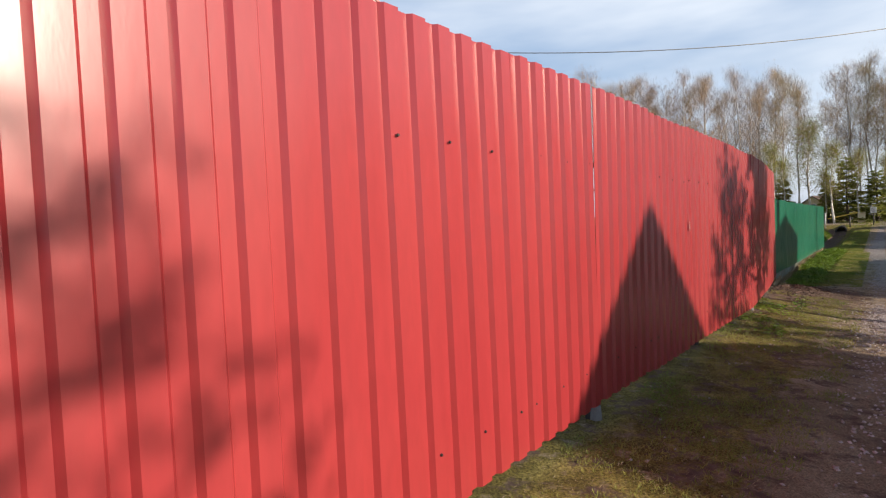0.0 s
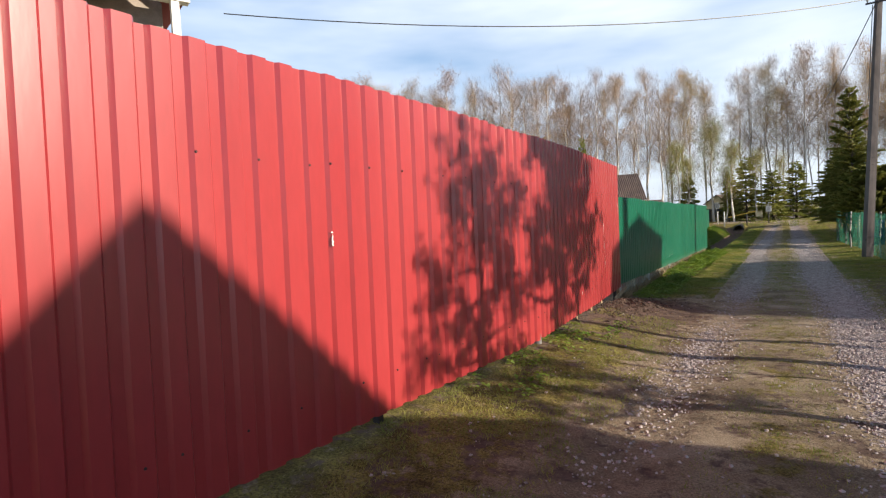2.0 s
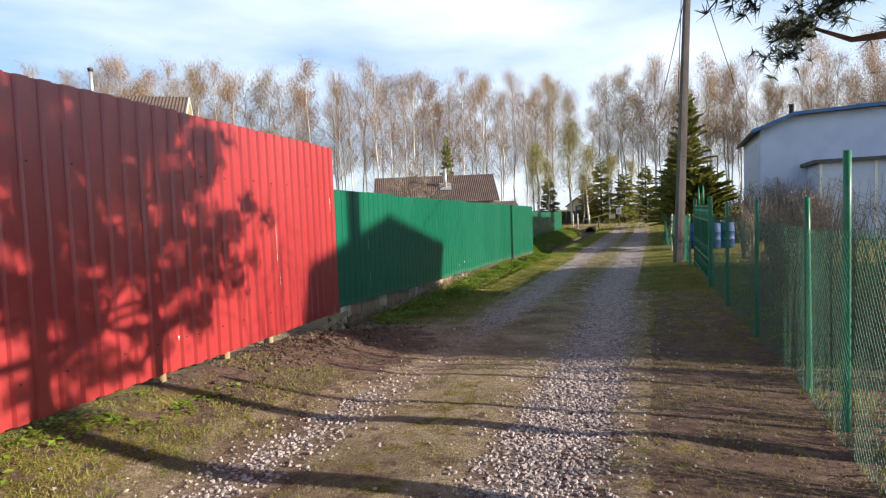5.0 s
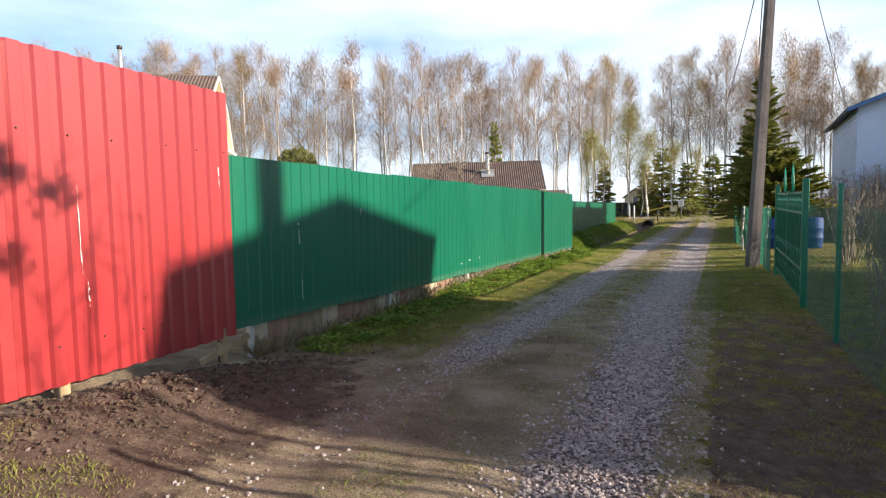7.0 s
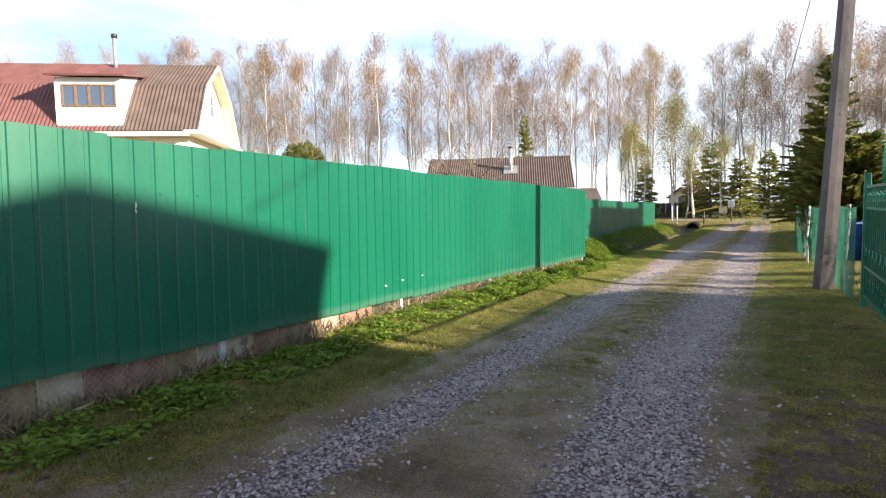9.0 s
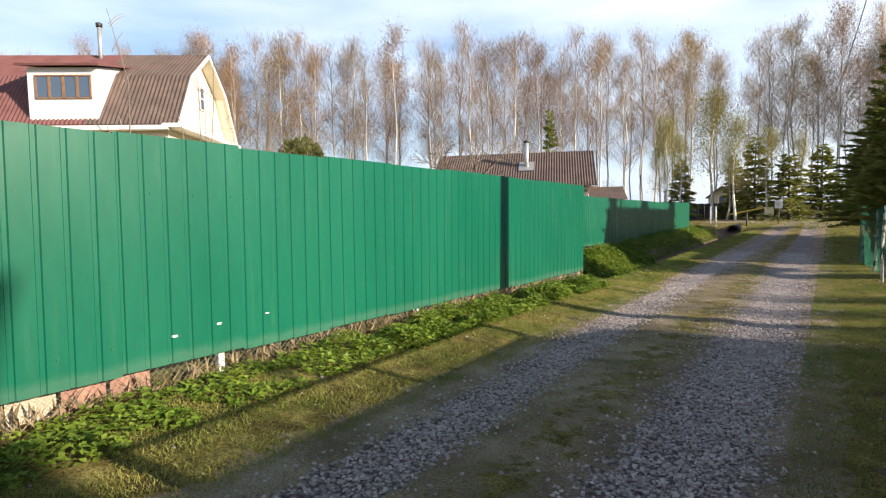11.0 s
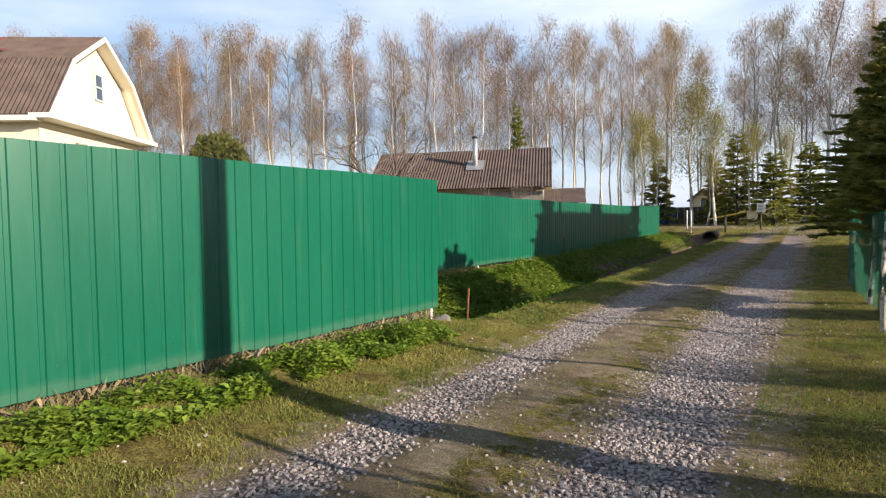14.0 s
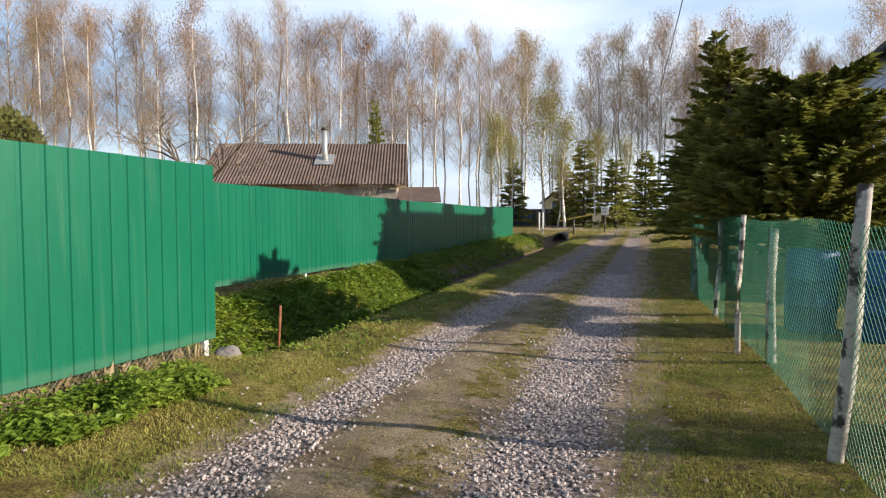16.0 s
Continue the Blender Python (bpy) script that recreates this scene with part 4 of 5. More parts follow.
def dark_roof_house():
    m = frame_of((-10.64, 45.95, 0.1), (-.92, -.39))
    if (m @ Vector((1, 0, 0)) - m @ Vector((0, 0, 0))).y > 0:
        m = m @ Matrix.Diagonal((-1, 1, 1, 1))
    root = thing("low_house", tuple(m @ Vector((0, 0, 0))), "low house with a brown corrugated roof and steel flue", "house")
    bm = bmesh.new()
    prism(bm, [(-2.9, 0), (2.9, 0), (2.9, 2.5), (0, 4.55), (-2.9, 2.5)], .35, 9.0, m)
    part("wall", bm, GREY_WALL, root)
    for sgn in (1, -1):
        bm = bmesh.new()
        slope(bm, (0, 4.75), (3.35 * sgn, 2.55), -.1, 9.4, m, .04, .15, .025)
        part("roof", bm, BROWN_ROOF, root)
    bm = bmesh.new()
    lbox(bm, m, 3.05, -.1, 2.38, 3.12, 9.4, 2.5)
    part("fascia_board", bm, WOOD, root)
    bm = bmesh.new()
    slope(bm, (1.0, 2.5), (3.4, 1.75), -1.7, .3, m, .04)
    part("lean_to_roof", bm, BROWN_ROOF, root)
    bm = bmesh.new()
    lbox(bm, m, 1.2, -1.3, 0, 2.8, .3, 1.85)
    part("lean_to", bm, GREY_WALL, root)
    bm = bmesh.new()
    tube(bm, [m @ Vector((1.5, 3.85, z)) for z in (3.4, 5.2)], .13, 12)
    flue = part("flue", bm, GALV, root, "bright steel flue pipe")
    bm = bmesh.new()
    tube(bm, [m @ Vector((1.5, 3.85, z)) for z in (5.2, 5.28, 5.34)], [.16, .16, .1], 12)
    part("flue_cap", bm, DARK_STEEL, flue)
    bm = bmesh.new()
    slope(bm, (1.1, 4.11), (1.95, 3.55), 3.4, 4.3, m, .02)
    part("flashing", bm, GALV, flue)


dark_roof_house()


def red_roof_house():
    m = frame_of((-12.4, 2.1, 1.2), (-.93, .37))
    root = thing("red_roofed_house", (-12.4, 2.1, 1.2), "white-trimmed house with a red sheet roof behind the fence", "house")
    bm = bmesh.new()
    prism(bm, [(-3.2, -.8), (3.2, -.8), (3.2, 5.9), (0, 8.3), (-3.2, 5.9)], .8, 9, m)
    part("wall", bm, GREY_WALL, root)
    for sgn in (1, -1):
        bm = bmesh.new()
        slope(bm, (0, 8.75), (3.75 * sgn, 6.1), -.1, 9.2, m, .06, .22, .03)
        part("roof", bm, RED_ROOF, root)
        bm = bmesh.new()
        beam(bm, m @ Vector((0, -.05, 8.6)), m @ Vector((3.72 * sgn, -.05, 5.98)), .04, .2)
        part("barge_board", bm, WHITE, root)
    bm = bmesh.new()
    lbox(bm, m, -3.6, -.05, 5.72, 3.6, .2, 5.98)
    part("tie_beam", bm, WHITE, root)
    for u in (-3.3, -1.1, 1.1, 3.3):
        bm = bmesh.new()
        lbox(bm, m, u - .08, -.02, -.8, u + .08, .14, 5.72)
        part("porch_post", bm, WHITE, root)
    bm = bmesh.new()
    prism(bm, [(-3.0, 5.98), (3.0, 5.98), (0, 8.4)], .1, .16, m)
    part("gable_board", bm, CREAM, root)


red_roof_house()


def blue_house():
    root = thing("blue_house", (6.7, 34.6, -.05), "pale blue sided house with blue trim and a dark roof", "house")
    m = frame_of((6.7, 34.6, -.05), (0.05, 1.0))
    m = m @ Matrix.Diagonal((-1, 1, 1, 1))
    bm = bmesh.new()
    prism(bm, [(0, 0), (8, 0), (8, 6.1), (1.4, 6.0), (0, 5.45)], 0, 9, m)
    part("wall", bm, BLUE_SIDING, root)
    for i in range(29):
        bm = bmesh.new()
        z = .2 + i * .18
        prism(bm, [(-.02, z), (8.02, z), (8.02, z + .165), (-.02, z + .165)], -.02, 0, m)
        part("siding_board", bm, BLUE_SIDING, root)
        bm = bmesh.new()
        prism(bm, [(-.02, z), (0, z), (0, z + .165), (-.012, z + .165)], 0, 9, m)
        part("siding_board", bm, BLUE_SIDING, root)
    bm = bmesh.new()
    slope(bm, (-.45, 5.4), (1.4, 6.12), -.5, 9.5, m, .1)
    part("roof", bm, DARK_ROOF, root)
    bm = bmesh.new()
    slope(bm, (8.45, 6.28), (1.4, 6.12), -.5, 9.5, m, .1)
    part("roof", bm, DARK_ROOF, root)
    bm = bmesh.new()
    beam(bm, m @ Vector((-.45, -.52, 5.32)), m @ Vector((1.4, -.52, 6.04)), .03, .16)
    part("barge_board", bm, BLUE_TRIM, root)
    bm = bmesh.new()
    beam(bm, m @ Vector((1.4, -.52, 6.04)), m @ Vector((8.4, -.52, 6.2)), .03, .16)
    part("barge_board", bm, BLUE_TRIM, root)
    bm = bmesh.new()
    prism(bm, [(2.0, 0), (7.5, 0), (7.5, 3.4), (2.0, 3.4)], -3.0, -.03, m)
    porch = part("porch", bm, BLUE_SIDING, root)
    bm = bmesh.new()
    prism(bm, [(1.7, 3.4), (7.8, 3.4), (7.8, 3.55), (1.7, 3.55)], -3.3, -.03, m)
    part("porch_roof", bm, DARK_ROOF, porch)
    for u in (1.98, 4.0, 5.8):
        bm = bmesh.new()
        lbox(bm, m, u, -3.05, 0, u + .1, -2.98, 3.4)
        part("corner_board", bm, WHITE, porch)
    bm = bmesh.new()
    tube(bm, [m @ Vector((1.5, 1.0, z)) for z in (5.9, 6.6, 6.7)], [.11, .11, .17], 10)
    part("chimney", bm, DARK_STEEL, root)


blue_house()


def neighbour(name, label, x0, x1, yc, half, eave, ridge, wing=None, chimney=None):
    """A house off the lane whose gable faces it."""
    z = .1
    root = thing(name, (x0, yc, z), label, "house")
    m = frame_of((x0, yc, z), (1, 0))
    bm = bmesh.new()
    prism(bm, [(-half, 0), (half, 0), (half, eave), (0, ridge), (-half, eave)], 0, x1 - x0, m)
    part("wall", bm, GREY_WALL, root)
    for sgn in (1, -1):
        bm = bmesh.new()
        slope(bm, (0, ridge + .06), (half * 1.06 * sgn, eave - .02), -.3, x1 - x0 + .3, m, .06)
        part("roof", bm, DARK_ROOF, root)
    if wing:
        bm = bmesh.new()
        prism(bm, [(wing[0], 0), (wing[1], 0), (wing[1], wing[2]), (wing[1] - 1.6, wing[3] - .05), (wing[0], wing[3])], 0, x1 - x0, m)
        part("wing", bm, GREY_WALL, root)
    if chimney:
        bm = bmesh.new()
        lbox(bm, m, chimney[0], .2, eave - 1, chimney[0] + .38, .6, chimney[1])
        part("chimney", bm, CONCRETE, root)


TAN = .345
neighbour("neighbour_house", "plain house across the lane, seen by its shadow", 16.0, 22.0, 11.08 + 1.9, 2.6, 1.05 + 19 * TAN - .1, 1.66 + 19 * TAN - .1, (2.55, 8.3, 16.9 * TAN - .1, 17.75 * TAN - .1), (-1.42, 2.4 + 19 * TAN))
neighbour("neighbour_house", "steep-roofed house across the lane, seen by its shadow", 9.0, 14.0, -.9 + 1.17, 2.3, -.1 + 11.7 * TAN - .1, 2.0 + 11.7 * TAN - .1)

# ---- trees ----
def birch(name, h, seed, crown_mat, leaves=1500, twigs=1000, leaf=.13):
    rnd = random.Random(seed)
    root = thing(name, (0, 0, 0), "tall birch with a white trunk and hazy spring crown", "tree", "birches at the edge of the wood")
    bm = bmesh.new()
    bend = [(rnd.uniform(-.25, .25), rnd.uniform(-.25, .25)) for _ in range(5)]

    def trunk(t):
        i = min(int(t * 4), 3)
        f = t * 4 - i
        return Vector((bend[i][0] * (1 - f) + bend[i + 1][0] * f, bend[i][1] * (1 - f) + bend[i + 1][1] * f, h * t))
    ts = [k / 12 for k in range(13)]
    tube(bm, [trunk(t) for t in ts], [.115 * (1 - t) ** .8 + .012 for t in ts], 7)
    part("trunk", bm, BIRCH_BARK, root)
    limbs, tips = bmesh.new(), []
    for k in range(52):
        t = .30 + .69 * rnd.random() ** .85
        a = rnd.uniform(0, math.tau)
        ln = h * (.16 * (1 - t) ** .7 + .028) * rnd.uniform(.6, 1.35)
        p = trunk(t)
        up = rnd.uniform(1.0, 1.9)
        pts = [p + Vector((math.cos(a) * ln * s, math.sin(a) * ln * s, ln * up * s - ln * .35 * s * s)) for s in (0, .35, .7, 1)]
        tube(limbs, pts, [.022, .015, .009, .004], 4, cap=False)
        tips += [(pts[0].lerp(pts[3], s), ln) for s in (.35, .55, .75, .9, 1)]
    part("branch_frame", limbs, TWIG, root)
    v, f = [], []
    for k in range(twigs):
        p, ln = rnd.choice(tips)
        p = p + Vector((rnd.gauss(0, .32), rnd.gauss(0, .32), rnd.gauss(0, .3)))
        a, d = rnd.uniform(0, math.tau), rnd.uniform(.35, 1.3)
        q = p + Vector((math.cos(a) * d * .55, math.sin(a) * d * .55, d * rnd.uniform(-.9, .8)))
        w = Vector((-math.sin(a), math.cos(a), 0)) * .0085
        n = len(v)
        v += [tuple(p - w), tuple(p + w), tuple(q)]
        f.append((n, n + 1, n + 2))
    part("twig_spray", mesh_np("twigs", v, f, TWIG), TWIG, root)
    v, f = [], []
    for k in range(leaves):
        p, ln = rnd.choice(tips)
        p = p + Vector((rnd.gauss(0, .38), rnd.gauss(0, .38), rnd.gauss(-.05, .5)))
        s = leaf * rnd.uniform(.5, 1.2)
        e1 = Vector((rnd.gauss(0, 1), rnd.gauss(0, 1), rnd.gauss(0, 1))).normalized() * s
        e2 = e1.orthogonal().normalized() * s * .55
        n = len(v)
        v += [tuple(p - e2), tuple(p + e2), tuple(p + e1)]
        f.append((n, n + 1, n + 2))
    part("crown", mesh_np("crown", v, f, crown_mat), crown_mat, root)
    return root


def conifer(name, h, r, seed, label, whorls, per, sprigs, mat, bark, base=.06, sprig=.16, droop=.25, power=1.0, group=""):
    """A spruce: tapered trunk, whorls of drooping boughs, each carrying many small sprigs."""
    rnd = random.Random(seed)
    root = thing(name, (0, 0, 0), label, "tree", group)
    bm = bmesh.new()
    tube(bm, [(.02 * math.sin(k), .02 * math.cos(k), h * k / 8 - .2) for k in range(9)], [.02 + .016 * h * (1 - k / 8) for k in range(9)], 8)
    part("trunk", bm, bark, root)
    boughs, v, f = bmesh.new(), [], []
    for w in range(whorls):
        t = base + (1 - base) * (w / whorls)
        ln0 = r * (1 - t) ** power + .08
        for k in range(per):
            a = k / per * math.tau + rnd.uniform(-.4, .4) + w * .7
            ln = ln0 * rnd.uniform(.5, 1.25)
            z = h * min(t + rnd.uniform(-.9, .9) / whorls, .985)
            rise = .25 + .5 * t
            pts = [Vector((math.cos(a) * ln * s, math.sin(a) * ln * s, z + ln * (rise * s - droop * 1.6 * s * s))) for s in (0, .3, .6, .85, 1)]
            tube(boughs, pts, [.018 * ln0 + .004, .014 * ln0 + .003, .008, .005, .002], 4, cap=False)
            for j in range(max(4, int(sprigs * ln / max(r, .1)))):
                s = .12 + .88 * rnd.random() ** .7
                i = min(int(s * 4), 3)
                p = pts[0].lerp(pts[4], s)
                p.z = z + ln * (rise * s - droop * 1.6 * s * s)
                side = rnd.choice((-1, 1)) * rnd.uniform(.2, 1.1)
                d = Vector((math.cos(a + side), math.sin(a + side), rnd.uniform(-.35, .4))).normalized()
                ls = sprig * rnd.uniform(.6, 1.5) * (1.15 - .4 * s)
                wv = Vector((-d.y, d.x, rnd.uniform(-.6, .6))).normalized() * ls * .19
                q = p + d * ls
                mid = p + d * ls * .4
                n = len(v)
                v += [tuple(p), tuple(mid + wv), tuple(q), tuple(mid - wv), tuple(p + Vector((0, 0, .006))), tuple(mid + Vector((0, 0, ls * .13))), tuple(mid - Vector((0, 0, ls * .13)))]
                f += [(n, n + 1, n + 2, n + 3), (n + 4, n + 5, n + 2, n + 6)]
    part("bough_frame", boughs, bark, root)
    part("crown", mesh_np("crown", v, f, mat), mat, root)
    return root


def place(root, x, y, s=1.0, turn=0.0, sz=None, z=None):
    return pose(x, y, (gz(x, y) if abs(x) < 12 else .2) - .05 if z is None else z, 0, 0, turn) @ Matrix.Diagonal((s, s, sz or s, 1))


rt = random.Random(11)
kinds = [birch("birch", 18.8, 21 + k, CROWN, 6400 if k in (1, 3) else 3800, 2900, .085 if k in (1, 3) else .07) for k in range(8)]
EDGE = [(-95, 28), (-70, 38), (-48, 50), (-28, 63), (-12, 73), (0, 79), (14, 82), (34, 80), (60, 76), (90, 70)]
used = set()


def spread(ob, m):
    """Copies a thing to the pose m, free of the scale of the first one."""
    return copy_thing(ob, m @ Matrix.Diagonal((*[1 / v for v in ob.scale], 1)))


def put_tree(x, y, s):
    k = rt.randrange(len(kinds))
    m = place(None, x, y, s, rt.uniform(0, 360), s * rt.uniform(.92, 1.1), .15)
    if k not in used:
        used.add(k)
        kinds[k].matrix_basis = m
    else:
        spread(kinds[k], m)


for row, (off, gap) in enumerate(((0, 1.7), (3.5, 2.0), (8, 2.7), (14, 4.0))):
    x = -92.0
    while x < 78:
        y = lerp(EDGE, x) + off + rt.uniform(-1.6, 1.6)
        if not (abs(x + 7.2) < 3.5 and y < 82):
            put_tree(x + rt.uniform(-.6, .6), y, rt.uniform(.82, 1.02) * (1.0 if rt.random() > .06 else 1.07))
        x += gap * rt.uniform(.6, 1.5)

# spruces under the birches and along the lane
wood_spruce = conifer("spruce", 7, 1.9, 5, "dark green young spruce under the birches", 22, 7, 46, YOUNG_NEEDLE, SPRUCE_BARK, .03, .42, .22, .75, "spruces at the edge of the wood")
first = True
for x, y, s, tall in ((-19.5, 60, .6, 1.5), (-3.6, 63.5, 1.0, .85), (-1.2, 62, 1.0, .7), (.8, 66, 1.0, .85), (-9.2, 64, .8, .7), (4.6, 68, 1.2, .9), (-5.2, 65, .8, .65)):
    m = place(None, x, y, s, rt.uniform(0, 360), tall * rt.uniform(.95, 1.1), .1)
    if first:
        wood_spruce.matrix_basis, first = m, False
    else:
        spread(wood_spruce, m)
green_birch = birch("birch", 9, 77, YOUNG_LEAF, 5200, 1500, .075)
tagged(green_birch, "young tree with fresh light green leaves", "tree", "young leafing trees by the junction")
first = True
for x, y, s in ((-4.6, 60, .85), (-2.6, 62, .75), (-6.8, 64, 1.15), (-9.8, 61, .9), (-9.0, 62.5, .75), (-10.6, 62, .7), (-.6, 63, .7), (-5.4, 63, .6)):
    m = place(None, x, y, s, rt.uniform(0, 360), s, .1)
    if first:
        green_birch.matrix_basis, first = m, False
    else:
        spread(green_birch, m)

near_spruce = conifer("spruce", 3.3, 1.7, 8, "broad rounded bushy spruce hanging over the netting fence", 26, 10, 210, NEEDLE, SPRUCE_BARK, .30, .2, .06, .48)
near_spruce.matrix_basis = place(None, 3.25, 28.6, 1.0, 20)
mid_spruce = conifer("spruce", 5.2, 1.9, 9, "dense dark spruce beside the lane", 28, 8, 170, NEEDLE, SPRUCE_BARK, .16, .17, .16, .75)
mid_spruce.matrix_basis = place(None, 2.9, 34.0, 1.0, 50)
copy_thing(mid_spruce, place(None, 2.9, 38.5, 1.0, 150, .95))
copy_thing(mid_spruce, place(None, 3.0, 44.0, 1.15, 250, 1.0))
copy_thing(mid_spruce, place(None, 4.2, 51.5, 1.3, 90, 2.0))


def pine(name, x, y, h, seed, lean, crown_from, tufts, label, reach=1.6, trunk_r=.11):
    rnd = random.Random(seed)
    z0 = gz(x, y)
    root = thing(name, (x, y, z0), label, "tree")
    bm = bmesh.new()

    def tr(t):
        return Vector((x + lean[0] * t + .05 * math.sin(t * 6 + seed), y + lean[1] * t + .05 * math.cos(t * 5 + seed), z0 - .2 + (h + .2) * t))
    ts = [k / 9 for k in range(10)]
    tube(bm, [tr(t) for t in ts], [trunk_r * (1 - .75 * t) for t in ts], 10)
    part("trunk", bm, PINE_BARK, root)
    limbs, v, f = bmesh.new(), [], []
    for k in range(28):
        t = crown_from + (1 - crown_from) * (k + .5) / 28
        a = k * 2.4 + rnd.uniform(-.4, .4)
        ln = reach * (1.15 - .75 * (t - crown_from) / (1 - crown_from)) * rnd.uniform(.7, 1.15)
        p = tr(t)
        pts = [p + Vector((math.cos(a) * ln * s, math.sin(a) * ln * s, ln * (.1 * s + .2 * s * s) + .04 * math.sin(s * 9 + k))) for s in (0, .25, .5, .75, 1)]
        tube(limbs, pts, [trunk_r * .38, trunk_r * .3, trunk_r * .2, trunk_r * .13, .005], 5, cap=False)
        clumps = [pts[0].lerp(pts[4], q) + Vector((rnd.gauss(0, .17), rnd.gauss(0, .17), rnd.gauss(.05, .13))) for q in (.4, .55, .68, .8, .9, 1.0, 1.04)]
        for j in range(tufts):
            c = rnd.choice(clumps) + Vector((rnd.gauss(0, .085), rnd.gauss(0, .085), rnd.gauss(0, .065)))
            axis = Vector((math.cos(a) + rnd.gauss(0, .6), math.sin(a) + rnd.gauss(0, .6), rnd.gauss(.4, .5))).normalized()
            for _ in range(11):
                d = (axis * rnd.uniform(.3, 1) + Vector((rnd.gauss(0, .55), rnd.gauss(0, .55), rnd.gauss(0, .55)))).normalized() * rnd.uniform(.07, .12)
                w = d.orthogonal().normalized() * .0075
                n = len(v)
                v += [tuple(c - w), tuple(c + w), tuple(c + d)]
                f.append((n, n + 1, n + 2))
    part("branch_frame", limbs, PINE_BARK, root)
    part("crown", mesh_np("crown", v, f, PINE_NEEDLE), PINE_NEEDLE, root)
    return root


pine("pine", 3.12, 6.25, 5.2, 3, (.15, -.1), .52, 240, "scots pine with flaking reddish bark behind the netting", 1.5, .10)
pine("pine", 3.95, 4.95, 5.6, 6, (-1.1, .5), .47, 215, "leaning scots pine with an orange-brown trunk", 1.45, .13)
pine("pine", 4.0, 3.0, 4.6, 15, (.0, .1), .38, 110, "scots pine at the edge of the garden", 1.3, .1)
pine("pine", 8.0, -5.0, 5.5, 9, (.1, .1), .45, 40, "scots pine standing across the lane", 1.5, .1)
pine("pine", -3.95, 3.9, 2.5, 12, (.05, .1), .3, 110, "small dark pine standing behind the red fence", .75, .06)


def bare_shrub(x, y, h, n, seed, label, name="bare_shrub", spread=.35, w=.006):
    rnd = random.Random(seed)
    bm = bmesh.new()
    z = gz(x, y)
    for k in range(n):
        a = rnd.uniform(0, math.tau)
        d = Vector((math.cos(a) * rnd.uniform(.05, spread), math.sin(a) * rnd.uniform(.05, spread), 1)).normalized()
        p = Vector((x + rnd.gauss(0, .12), y + rnd.gauss(0, .12), z - .05))
        ln = h * rnd.uniform(.6, 1)
        pts = [p + d * ln * s + Vector((rnd.gauss(0, .03), rnd.gauss(0, .03), 0)) * s * 2 for s in (0, .3, .6, .8, 1)]
        tube(bm, pts, [w * 1.6, w * 1.3, w, w * .7, w * .3], 4, cap=False)
        for j in range(9):
            s = rnd.uniform(.25, 1)
            q = pts[0].lerp(pts[4], s)
            e = q + Vector((rnd.gauss(0, .3), rnd.gauss(0, .3), rnd.uniform(.05, .4))) * (h * .22)
            tube(bm, [q, q.lerp(e, .5) + Vector((0, 0, .02)), e], [w * .6, w * .45, w * .2], 3, cap=False)
    return lone(name, bm, DEAD_TWIG, label, "shrub", "bare garden shrubs")


for i, (x, y, h, n) in enumerate(((3.7, 9.6, 1.7, 26), (3.5, 11.6, 1.6, 30), (4.4, 10.6, 2.0, 26), (3.9, 7.9, 1.5, 20), (3.4, 13.4, 1.5, 18), (5.2, 12.6, 2.1, 26), (4.6, 8.2, 1.6, 18), (3.2, 8.9, 1.1, 14), (3.3, 10.4, 1.6, 24), (3.25, 12.3, 1.5, 24), (4.0, 13.0, 1.9, 26), (4.8, 15.0, 2.2, 24), (3.8, 5.6, 1.4, 22), (3.4, 7.0, 1.3, 18), (5.6, 16.5, 2.4, 24), (4.4, 6.6, 1.5, 20), (6.2, 21, 2.6, 24), (5.4, 24, 2.0, 22), (6.9, 32.0, 3.0, 26), (7.2, 33.6, 3.2, 26), (8.4, 33.6, 3.0, 24), (5.0, 20.0, 2.3, 26), (4.4, 22.2, 2.2, 24), (6.6, 24.0, 2.4, 26), (5.6, 32.4, 2.8, 26), (6.2, 33.2, 3.1, 28), (7.6, 33.2, 3.2, 28), (8.8, 32.4, 3.2, 26), (5.3, 33.6, 2.9, 24), (4.5, 18.0, 2.0, 24))):
    bare_shrub(x, y, h, n if y < 17 else n + 14, 40 + i, "leafless garden shrub of fine grey-brown twigs", w=.006 if y < 17 else .011)
for i, (x, y, h, n) in enumerate(((-4.6, 16.2, 3.6, 4), (-5.2, 17.5, 3.9, 4), (-4.2, 15.2, 3.4, 3), (-6.5, 19, 3.4, 6), (-8.0, 37, 2.9, 16), (-9.5, 36.5, 3.0, 16), (-7.0, 38, 2.7, 14))):
    bare_shrub(x, y, h, n, 60 + i, "thin leafless saplings behind the green fence", "sapling", .2, .007)


